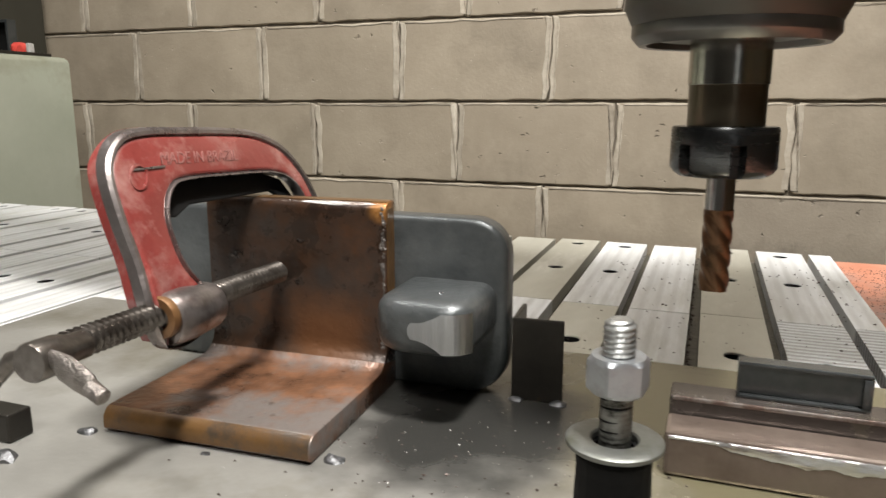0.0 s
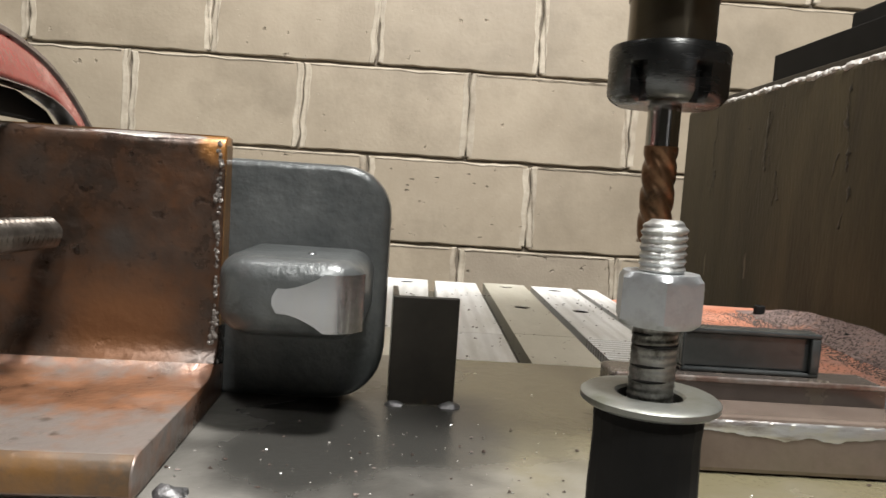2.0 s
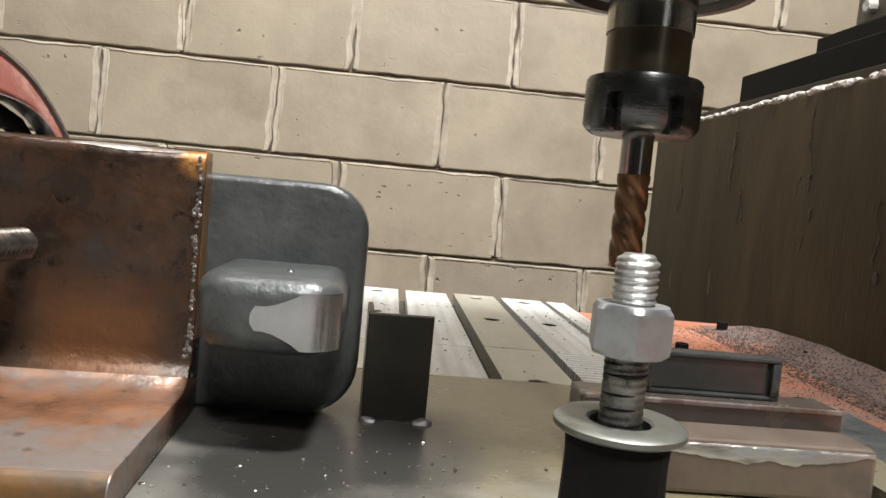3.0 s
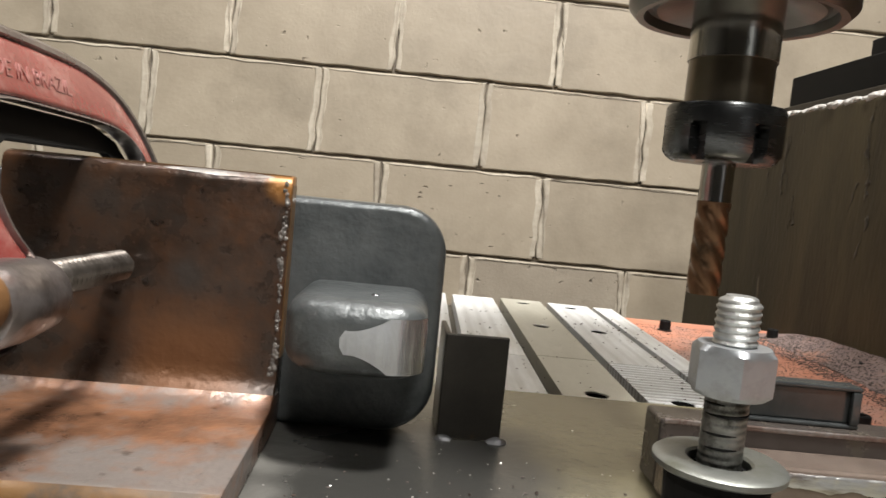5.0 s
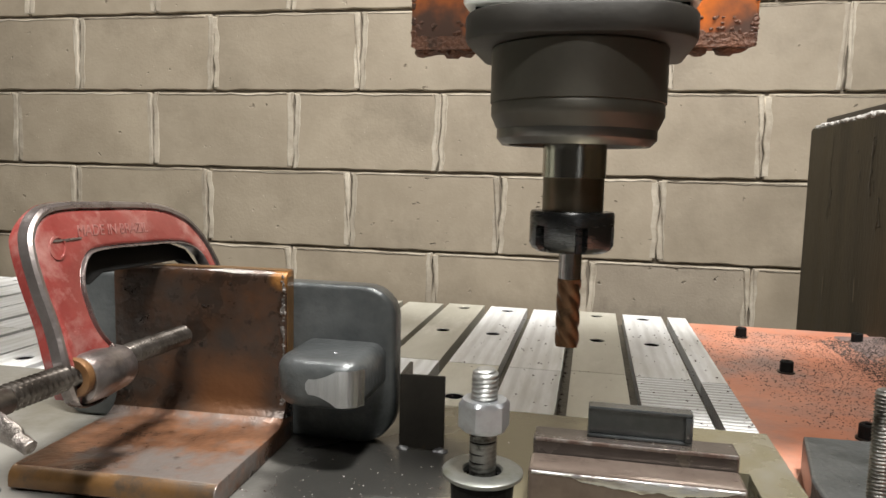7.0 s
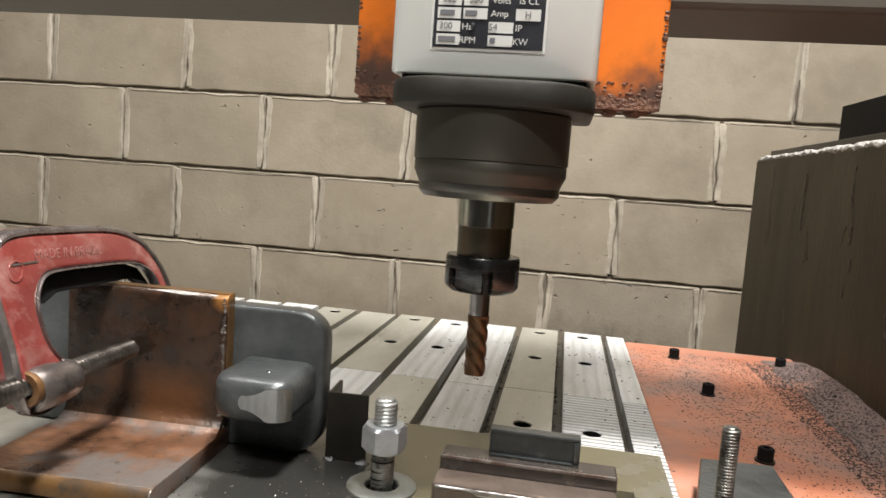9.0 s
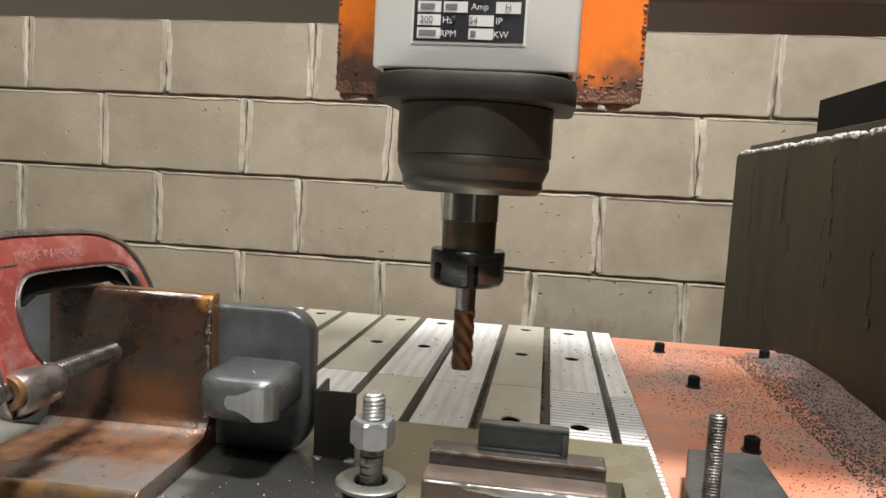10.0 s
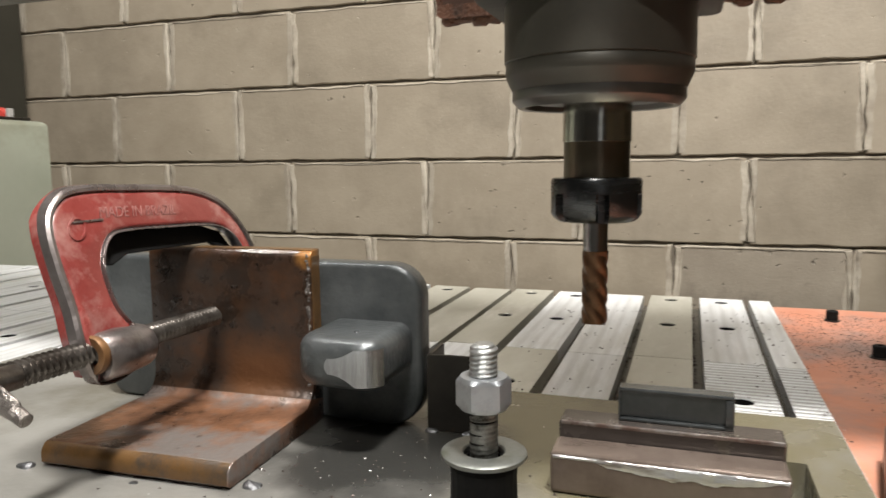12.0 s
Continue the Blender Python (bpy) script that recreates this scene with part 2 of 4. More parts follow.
M_BRIGHT = surface("bare_or_highlit_steel", (0.24, 0.215, 0.2), (0.5, 0.48, 0.45), 50, 0.75, 0.34, 0.1, 0.2, 300, (0.17, 0.12, 0.1), 28.0, (0.40, 0.52))
M_SLAG = surface("grey_slag", (0.09, 0.08, 0.072), (0.24, 0.22, 0.2), 200, 0.4, 0.45, 0.12, 0.6, 500)
M_WELD = surface("weld_metal", (0.08, 0.08, 0.08), (0.22, 0.22, 0.225), 160, 0.85, 0.46, 0.12, 0.4, 500)
M_SPINDLE = surface("dark_spindle_steel", (0.055, 0.051, 0.04), (0.08, 0.074, 0.058), 18, 0.4, 0.44, 0.06, 0.06, 300, (0.04, 0.037, 0.029), 9.0)
M_RING = surface("spindle_ring_steel", (0.1, 0.097, 0.088), (0.15, 0.145, 0.13), 30, 0.85, 0.32, 0.06, 0.05, 300)
M_NECK = surface("polished_neck_steel", (0.42, 0.41, 0.37), (0.52, 0.51, 0.47), 30, 1.0, 0.2, 0.05, 0.05, 300)
M_THREAD = surface("brown_thread_steel", (0.12, 0.1, 0.07), (0.17, 0.145, 0.105), 30, 0.9, 0.3, 0.06, 0.05, 300)
M_NUT = surface("blackened_nut_steel", (0.06, 0.062, 0.062), (0.09, 0.093, 0.092), 40, 0.9, 0.27, 0.05, 0.05, 300, stretch=(1, 1, 6))
M_SHANK = surface("tool_shank_steel", (0.3, 0.29, 0.28), (0.4, 0.39, 0.37), 40, 1.0, 0.2, 0.05, 0.03, 300)
M_COATED = surface("bronze_tool_coating", (0.115, 0.06, 0.03), (0.19, 0.105, 0.055), 60, 0.8, 0.32, 0.08, 0.05, 300, (0.06, 0.037, 0.02), 60.0)
M_WHITE = surface("white_motor_paint", (0.82, 0.845, 0.805), (0.87, 0.89, 0.855), 6, 0, 0.32, 0.06, 0.05, 60, (0.68, 0.7, 0.65), 30.0, (0.68, 0.8), coat=0.2)
M_ORANGE = surface("orange_machine_paint", (0.72, 0.16, 0.015), (0.82, 0.22, 0.02), 12, 0, 0.36, 0.08, 0.06, 100, (0.42, 0.11, 0.02), 20.0, (0.62, 0.8), coat=0.2)
stain_or_shade(M_ORANGE, (0.088, 0.07, -0.002), 0.026, (0.075, 0.035, 0.02), 0.6, 0.6, 60)
stain_or_shade(M_ORANGE, (-0.085, 0.07, 0.002), 0.03, (0.075, 0.035, 0.02), 0.6, 0.6, 60)
stain_or_shade(M_ORANGE, (0.055, 0.07, -0.008), 0.018, (0.09, 0.04, 0.022), 0.6, 0.6, 60)
M_FLANGE = surface("oily_black_flange", (0.018, 0.016, 0.0125), (0.03, 0.027, 0.021), 24, 0.2, 0.55, 0.08, 0.1, 200)
# dark olive that stands in for a soft shadow on the wall
M_WALLSHADE = surface("dark_olive_wall_shade", (0.03, 0.028, 0.019), (0.045, 0.041, 0.029), 6, 0.1, 0.6, 0.1, 0.1, 80)
M_KNURL = surface("knurled_handle_steel", (0.16, 0.14, 0.125), (0.3, 0.27, 0.245), 90, 0.8, 0.34, 0.08, 0.5, 900, (0.09, 0.075, 0.065), 70.0, (0.5, 0.7))
M_GRIME = surface("rusty_grime", (0.07, 0.032, 0.018), (0.2, 0.09, 0.05), 90, 0.1, 0.6, 0.15, 0.9, 420, (0.03, 0.02, 0.015), 50.0)
M_BASE = surface("faded_orange_base", (0.47, 0.165, 0.09), (0.58, 0.28, 0.19), 16, 0, 0.5, 0.12, 0.2, 160, (0.31, 0.2, 0.17), 9.0, (0.46, 0.68))
M_DUST = surface("orange_grey_dust", (0.145, 0.104, 0.097), (0.25, 0.175, 0.155), 50, 0.1, 0.8, 0.1, 0.8, 260, (0.38, 0.17, 0.1), 14.0, (0.55, 0.68))
M_BOX = surface("oily_brown_cover", (0.03, 0.0225, 0.0105), (0.056, 0.044, 0.023), 6, 0.0, 0.5, 0.12, 0.3, 120, (0.017, 0.0125, 0.0065), 5.0, (0.46, 0.72), stretch=(2, 2, 0.45))
M_BOX.node_tree.nodes["Principled BSDF"].inputs["Specular IOR Level"].default_value = 0.2
M_DRIP = surface("oily_drip", (0.012, 0.009, 0.006), (0.026, 0.019, 0.012), 40, 0.0, 0.45, 0.1, 0.3, 200)
M_STREAK = surface("dried_streak", (0.075, 0.06, 0.038), (0.11, 0.09, 0.06), 40, 0, 0.6, 0.1, 0.2, 200)
M_CRUST = surface("pale_dust_crust", (0.36, 0.34, 0.315), (0.52, 0.5, 0.47), 90, 0, 0.9, 0.05, 1.0, 160)
M_GREEN = surface("pale_green_cover", (0.3, 0.32, 0.25), (0.36, 0.37, 0.3), 5, 0, 0.5, 0.1, 0.1, 80, (0.24, 0.24, 0.17), 3.0)
M_BEAM = surface("brown_gantry_paint", (0.075, 0.064, 0.05), (0.1, 0.085, 0.068), 5, 0.1, 0.5, 0.1, 0.1, 80)
M_REDCAP = surface("red_plastic", (0.5, 0.05, 0.04), (0.55, 0.07, 0.05), 20, 0, 0.4)
M_LABELBLK = surface("label_black", (0.02, 0.021, 0.026), (0.03, 0.031, 0.036), 30, 0, 0.35, 0.05, 0)
M_LABELWHT = surface("label_white", (0.6, 0.6, 0.57), (0.66, 0.66, 0.63), 60, 0, 0.4, 0.05, 0)
M_PRINT = surface("grey_print", (0.12, 0.12, 0.13), (0.16, 0.16, 0.17), 60, 0, 0.5, 0.05, 0)
M_CHIP = surface("dark_swarf", (0.045, 0.033, 0.028), (0.11, 0.082, 0.07), 300, 0.4, 0.5, 0.1, 0)
M_CHIPLT = surface("bright_swarf", (0.5, 0.48, 0.45), (0.7, 0.68, 0.65), 300, 0.9, 0.3, 0.1, 0)


# ---- mesh makers (world coordinates) ----
ORIGIN = {}


def thing(name, at, label, category, group="", kind=""):
    ob = new(name)
    ob.empty_display_size = 0.02
    ob.location = at
    ORIGIN[ob] = Vector(at)
    return tagged(ob, label, category, group, kind)


def part(name, bm, material, parent=None, label="", smooth=False):
    origin = ORIGIN[parent] if parent else Vector((0, 0, 0))
    bmesh.ops.translate(bm, verts=bm.verts, vec=-origin)
    bmesh.ops.recalc_face_normals(bm, faces=bm.faces)
    me = bpy.data.meshes.new(name)
    if smooth:
        for f in bm.faces:
            f.smooth = True
        for e in bm.edges:
            if len(e.link_faces) == 2 and e.calc_face_angle(0) > radians(38):
                e.smooth = False
    bm.to_mesh(me)
    bm.free()
    me.materials.append(material)
    ob = new(name, me)
    if parent:
        ob.parent = parent
        ORIGIN[ob] = origin
    if label:
        tagged(ob, label)
    return ob


def block(x0, x1, y0, y1, z0, z1, bevel=0.0, segments=2):
    bm = bmesh.new()
    bmesh.ops.create_cube(bm, size=1)
    for v in bm.verts:
        v.co = ((x0 + x1) / 2 + v.co.x * (x1 - x0), (y0 + y1) / 2 + v.co.y * (y1 - y0), (z0 + z1) / 2 + v.co.z * (z1 - z0))
    if bevel:
        bmesh.ops.bevel(bm, geom=bm.edges[:], offset=bevel, segments=segments, profile=0.5, affect="EDGES")
    return bm


def lathe(profile, at, axis=(0, 0, 1), segments=40):
    """Revolves (radius, height) pairs about an axis through at."""
    bm = bmesh.new()
    turn = Vector((0, 0, 1)).rotation_difference(Vector(axis)).to_matrix()
    rings = []
    for r, h in profile:
        if r < 1e-6:
            rings.append([bm.verts.new(Vector(at) + turn @ Vector((0, 0, h)))])
        else:
            rings.append([bm.verts.new(Vector(at) + turn @ Vector((r * math.cos(a), r * math.sin(a), h)))
                          for a in (2 * math.pi * k / segments for k in range(segments))])
    for a, b in zip(rings, rings[1:]):
        for k in range(segments):
            j = (k + 1) % segments
            if len(a) == 1 and len(b) > 1:
                bm.faces.new((a[0], b[k], b[j]))
            elif len(b) == 1 and len(a) > 1:
                bm.faces.new((a[k], a[j], b[0]))
            elif len(a) > 1:
                bm.faces.new((a[k], a[j], b[j], b[k]))
    return bm


def smooth_loop(points, steps=5, closed=True):
    """Catmull-Rom through 2D points."""
    out, n = [], len(points)
    for i in range(n if closed else n - 1):
        p = [points[(i + k) % n] if closed else points[min(max(i + k, 0), n - 1)] for k in (-1, 0, 1, 2)]
        for s in range(steps):
            t = s / steps
            out.append(tuple(0.5 * (2 * p[1][c] + (p[2][c] - p[0][c]) * t + (2 * p[0][c] - 5 * p[1][c] + 4 * p[2][c] - p[3][c]) * t * t
                                    + (3 * p[1][c] - p[0][c] - 3 * p[2][c] + p[3][c]) * t ** 3) for c in (0, 1)))
    return out if closed else out + [points[-1]]


def rounded_rect(x0, x1, y0, y1, radii, steps=6):
    """Corners in the order low-left, low-right, high-right, high-left."""
    out = []
    for (cx, cy, a0), r in zip(((x0, y0, 180), (x1, y0, 270), (x1, y1, 0), (x0, y1, 90)), radii):
        ox, oy = cx + (r if cx == x0 else -r), cy + (r if cy == y0 else -r)
        for s in range(steps + 1):
            a = radians(a0 + 90 * s / steps)
            out.append((ox + r * math.cos(a), oy + r * math.sin(a)))
    return out


def prism(outline, plane, lo, hi, bevel=0.0, segments=2):
    """Extrudes a 2D outline. plane 'xy' along z, 'yz' along x, 'xz' along y."""
    put = {"xy": lambda u, v, w: (u, v, w), "yz": lambda u, v, w: (w, u, v), "xz": lambda u, v, w: (u, w, v)}[plane]
    bm = bmesh.new()
    a = [bm.verts.new(put(u, v, lo)) for u, v in outline]
    b = [bm.verts.new(put(u, v, hi)) for u, v in outline]
    caps = [bm.faces.new(a), bm.faces.new(b)]
    n = len(a)
    for k in range(n):
        bm.faces.new((a[k], a[(k + 1) % n], b[(k + 1) % n], b[k]))
    bmesh.ops.recalc_face_normals(bm, faces=bm.faces)
    if bevel:
        edges = {e for f in caps for e in f.edges}
        bmesh.ops.bevel(bm, geom=list(edges), offset=bevel, segments=segments, profile=0.5, affect="EDGES")
    return bm


def grid_plate(xs, ys, skip, z0, z1):
    """A plate on grid lines; the cells in skip stay open."""
    bm = bmesh.new()
    at = {(i, j, z): bm.verts.new((x, y, z)) for i, x in enumerate(xs) for j, y in enumerate(ys) for z in (z0, z1)}
    cells = {(i, j) for i in range(len(xs) - 1) for j in range(len(ys) - 1)} - set(skip)
    for i, j in cells:
        for z in (z0, z1):
            bm.faces.new((at[i, j, z], at[i + 1, j, z], at[i + 1, j + 1, z], at[i, j + 1, z]))
        for (a, b), (u, v) in (((i, j - 1), ((i, j), (i + 1, j))), ((i, j + 1), ((i, j + 1), (i + 1, j + 1))), ((i - 1, j), ((i, j), (i, j + 1))), ((i + 1, j), ((i + 1, j), (i + 1, j + 1)))):
            if (a, b) not in cells:
                bm.faces.new((at[(*u, z0)], at[(*v, z0)], at[(*v, z1)], at[(*u, z1)]))
    bmesh.ops.delete(bm, geom=[v for v in bm.verts if not v.link_faces], context="VERTS")
    return bm


def drilled_strip(w, y0, y1, holes, r, z0, z1):
    """A strip along y with round holes through its middle."""
    bm = bmesh.new()
    h, n = w / 2, 24
    at = y0
    for y in sorted(holes) + [None]:
        end = y1 if y is None else y - h
        box = block(-h, h, at, end, z0, z1)
        bmesh.ops.delete(box, geom=[f for f in box.faces if abs(f.normal.y) > 0.9 and y0 + 1e-4 < f.calc_center_median().y < y1 - 1e-4], context="FACES_ONLY")
        bm = join(bm, box)
        if y is None:
            break
        ring = []
        for k in range(n):
            a = 2 * math.pi * (k + 0.0) / n
            c, q = math.cos(a), math.sin(a)
            m = h / max(abs(c), abs(q))
            ring.append([bm.verts.new((m * c, y + m * q, z1)), bm.verts.new(((r + 0.0006) * c, y + (r + 0.0006) * q, z1)), bm.verts.new((r * c, y + r * q, z1 - 0.0006)), bm.verts.new((r * c, y + r * q, z0)), bm.verts.new((m * c, y + m * q, z0))])
        for k in range(n):
            a, b = ring[k], ring[(k + 1) % n]
            for q in range(4):
                bm.faces.new((a[q], b[q], b[q + 1], a[q + 1]))
            if abs((a[0].co.x + b[0].co.x) / 2) > h * 0.999:
                bm.faces.new((a[0], b[0], b[4], a[4]))
        at = y + h
    return bm


def rod(path, radii, segments=14):
    """A round bar along a path with a radius at each point."""
    bm = bmesh.new()
    rings, up = [], Vector((0, 0, 1))
    pts = [Vector(p) for p in path]
    for k, p in enumerate(pts):
        d = (pts[min(k + 1, len(pts) - 1)] - pts[max(k - 1, 0)]).normalized()
        s = d.cross(up if abs(d.z) < 0.9 else Vector((1, 0, 0))).normalized()
        u = s.cross(d)
        rings.append([bm.verts.new(p + radii[k] * (math.cos(a) * s + math.sin(a) * u)) for a in (2 * math.pi * j / segments for j in range(segments))])
    for a, b in zip(rings, rings[1:]):
        for j in range(segments):
            bm.faces.new((a[j], a[(j + 1) % segments], b[(j + 1) % segments], b[j]))
    bm.faces.new(rings[0])
    bm.faces.new(rings[-1])
    return bm


def threads(at, axis, length, r, pitch, depth, segments=28, chamfer=0.0012):
    """A helical thread: the ridge climbs one pitch a turn."""
    bm = bmesh.new()
    turn = Vector((0, 0, 1)).rotation_difference(Vector(axis)).to_matrix()
    steps = int(length / pitch * 6)
    rings = []
    for i in range(steps + 1):
        h = length * i / steps
        ring = []
        for j in range(segments):
            a = 2 * math.pi * j / segments
            ph = (h / pitch - j / segments) % 1.0
            ridge = 1 - abs(2 * ph - 1)
            cut = max(0.0, chamfer - (length - h), chamfer * 0.6 - h)
            rr = r - depth * (1 - ridge) - cut
            ring.append(bm.verts.new(Vector(at) + turn @ Vector((rr * math.cos(a), rr * math.sin(a), h))))
        rings.append(ring)
    for a, b in zip(rings, rings[1:]):
        for j in range(segments):
            bm.faces.new((a[j], a[(j + 1) % segments], b[(j + 1) % segments], b[j]))
    bm.faces.new(rings[0])
    bm.faces.new(rings[-1])
    return bm


def lump(at, size, seed=0, flat=0.5):
    """An uneven bead, such as a weld or a clot of grime."""
    bm = bmesh.new()
    bmesh.ops.create_icosphere(bm, subdivisions=2, radius=1)
    for v in bm.verts:
        k = 1 + 0.35 * noise.noise(v.co * 1.7 + Vector((seed * 3.1, 0, seed)))
        v.co = Vector(at) + Vector((v.co.x * size[0] * k, v.co.y * size[1] * k, max(v.co.z, -flat) * size[2] * k))
    return bm


def join(*some):
    bm = bmesh.new()
    for other in some:
        me = bpy.data.meshes.new("piece")
        other.to_mesh(me)
        other.free()
        bm.from_mesh(me)
        bpy.data.meshes.remove(me)
    return bm


def spun(bm, at, degrees):
    bmesh.ops.rotate(bm, verts=bm.verts, cent=at, matrix=Matrix.Rotation(radians(degrees), 3, "Z"))
    return bm


def setting(name, bm, material, label, category):
    ob = part(name, bm, material)
    return tagged(ob, label, category, kind="structure")


# heights of the machine
Z_TABLE, Z_PLATE, Z_BASE = 1.025, 1.053, 1.004

# ---- room ----
setting("floor", block(-4.2, 4.2, -4.2, 2.3, -0.1, 0.0), M_FLOOR, "worn grey concrete workshop floor", "floor")
setting("ceiling", block(-4.2, 4.2, -4.2, 2.3, 4.2, 4.3), M_ROOM, "plain pale workshop ceiling", "ceiling")
setting("wall_south", block(-4.2, 4.2, -4.3, -4.2, 0, 4.2), M_ROOM, "plain beige painted workshop wall", "wall")
setting("wall_west", block(-4.3, -4.2, -4.2, 2.3, 0, 4.2), M_ROOM, "plain beige painted workshop wall", "wall")
setting("wall_east", block(4.2, 4.3, -4.2, 2.3, 0, 4.2), M_ROOM, "plain beige painted workshop wall", "wall")
# made-up frame, out of view, to go with the rear fill lamp
setting("added_window_frame", join(block(0.95, 2.05, -4.2, -4.12, 0.85, 0.93, 0.005), block(0.95, 2.05, -4.2, -4.12, 2.87, 2.95, 0.005), block(0.95, 1.0, -4.2, -4.12, 0.932, 2.868, 0.005), block(2.0, 2.05, -4.2, -4.12, 0.932, 2.868, 0.005)), M_BEAM, "added dark frame round the fill lamp, out of view", "window")
wall = setting("wall_north", block(-4.2, 4.2, 2.010, 2.2, 0, 4.2), M_BEDSHADE, "painted concrete block wall with dark bed joints", "wall")

# ---- machine table ----
table = thing("machine_table", (-0.5, 0.75, 0.0), "slotted machine table of worn pale aluminium slats", "machine table")
part("bed", block(-1.36, 0.132, 0.05, 1.176, 0.95, 1.0125, 0.002), M_BEDPLATE, table, "grimy dark table bed")
part("frame", block(-1.40, 0.60, 0.0, 1.20, 0.0, 0.95, 0.01), M_BEAM, table, "dark steel machine frame")

# ---- orange side base ----
base = thing("orange_bed", (0.3, 0.75, 0.95), "faded orange machine bed strewn with dark swarf", "machine bed")
part("top_plate", prism(rounded_rect(0.1335, 0.60, 0.05, 1.262, (0.01, 0.01, 0.10, 0.012)), "xy", 0.951, Z_BASE, 0.004), M_BASE, base)
bm = bmesh.new()
bank = []
for j in range(61):
    y = 0.30 + 0.93 * j / 60
    row = []
    for i in range(17):
        x0 = 0.318 + 0.026 * noise.noise(Vector((0, y * 9, 4))) + 0.008 * noise.noise(Vector((0, y * 40, 7)))
        x = x0 + (0.39 - x0) * i / 16
        f = max(0, min(1, (x - 0.314) / 0.056)) ** 1.6 * max(0, min(1, (1.235 - y) / 0.16)) ** 0.6
        row.append(bm.verts.new((x, y, Z_BASE + 0.0003 + (0.027 + 0.006 * noise.noise(Vector((x * 30, y * 20, 0)))) * f)))
    bank.append(row)
for a, b in zip(bank, bank[1:]):
    for i in range(16):
        bm.faces.new((a[i], a[i + 1], b[i + 1], b[i]))
part("dust_bank", bm, M_DUST, base, "purple-grey bank of packed dust", smooth=True)


def cap_screw(x, y, z, group):
    s = thing("cap_screw", (x, y, z), "black socket cap screw in the orange base", "screw", group)
    part("head", lathe([(0.0026, 0.006), (0.0026, 0.0125), (0.0055, 0.0128), (0.0066, 0.0118), (0.0066, 0.0), (0, 0)], (x, y, z), segments=24), M_BLACK, s, smooth=True)
    part("socket", lathe([(0, 0.0062), (0.0026, 0.0062)], (x, y, z), segments=6), M_BLACK, s)
    part("washer", lathe([(0.0066, 0.0002), (0.0085, 0.0002), (0.0085, 0.0016), (0.0066, 0.0016)], (x, y, z), segments=24), M_DARKST, s)
    return s


for sx, sy in ((0.1956, 1.186), (0.3335, 1.196), (0.2095, 1.022), (0.3500, 1.032), (0.2215, 0.830)):
    cap_screw(sx, sy, Z_BASE, "cap screws of the base")

# ---- side covers (rail housings) ----
cover = thing("rail_cover", (0.55, 0.9, 0.0), "oily dark brown rail housing with dust crust and drips", "machine cover")
bm = prism([(0.3725, 1.604), (0.80, 1.604), (0.80, 0.10), (0.338, 0.10)], "xy", 0.40, 1.296, 0.008, 3)
part("side", bm, M_BOX, cover, smooth=True)
part("top_strip", prism([(0.386, 1.57), (0.80, 1.57), (0.80, 0.10), (0.352, 0.10)], "xy", 1.2965, 1.309, 0.001), M_DARKST, cover, "dark steel top strip")
bm = bmesh.new()
rnd = random.Random(4)
crust = []
for k in range(430):
    y = 1.592 - 1.25 * rnd.random()
    x = 0.3722 - 0.0229 * (1.604 - y)
    grow = 0.5 + 0.9 * abs(noise.noise(Vector((y * 14, 0, 0)))) + 0.4 * rnd.random()
    crust.append(lump((x + 0.003 + 0.006 * rnd.random(), y, 1.2925 + 0.003 * rnd.random()), (0.0048 * grow, 0.0085 * grow, 0.0042 * grow), k, 1))
part("dust_crust", join(*crust), M_CRUST, cover, "pale crust of dust on the edge", smooth=True)
for k in range(36):
    y = rnd.choice((1.46, 1.30, 1.27, 1.10, 1.06, 0.90, 0.72, 0.55)) + rnd.gauss(0, 0.035)
    z = 1.290 - 0.16 * rnd.random() ** 1.5
    wide, steps = 0.0016 + 0.0026 * rnd.random() ** 2, rnd.randint(3, 22)
    path, radii = [], []
    for j in range(steps):
        z -= 0.0022 + 0.004 * rnd.random()
        y += 0.006 * (rnd.random() - 0.5)
        path.append((0, y, z))
        radii.append(wide * (0.08 + 1.4 * rnd.random() ** 2.6))
    drip = rod(path, radii, 8)
    for v in drip.verts:
        v.co.x = 0.3722 - 0.0229 * (1.604 - v.co.y) + 0.25 * v.co.x
    part("drip", drip, M_DRIP, cover, "dark oily drip", smooth=True)

for y, z in ((1.466, 1.042), (1.318, 1.056)):
    streak = rod([(0, y, z + 0.016), (0, y + 0.001, z + 0.006), (0, y - 0.001, z - 0.006), (0, y, z - 0.020)], [0.0008, 0.0030, 0.0034, 0.0022], 8)
    for v in streak.verts:
        v.co.x = 0.3722 - 0.0229 * (1.604 - v.co.y) + 0.12 * v.co.x
    part("pale_streak", streak, M_STREAK, cover, "pale dried streak", smooth=True)

rail = thing("linear_rail", (0.54, 0.8, 1.309), "black linear rail on top of the housing", "rail")
part("rail_body", block(0.488, 0.60, 0.12, 1.552, 1.3092, 1.392, 0.002), M_BLACK, rail)
part("carriage", block(0.548, 0.68, 0.15, 1.44, 1.3922, 1.440, 0.003), M_BLACK, rail, "black rail carriage")
part("bolt_head", lathe([(0, 0.008), (0.006, 0.008), (0.007, 0.007), (0.007, 0), (0, 0)], (0.42, 1.49, 1.3092), segments=16), M_DARKST, rail)
motor = thing("drive_housing", (0.6, 0.9, 1.44), "grey drive housing with pale fittings on the carriage", "drive housing")
part("casing", block(0.575, 0.70, 0.5, 1.395, 1.4402, 1.60, 0.012, 3), M_BEAM, motor)
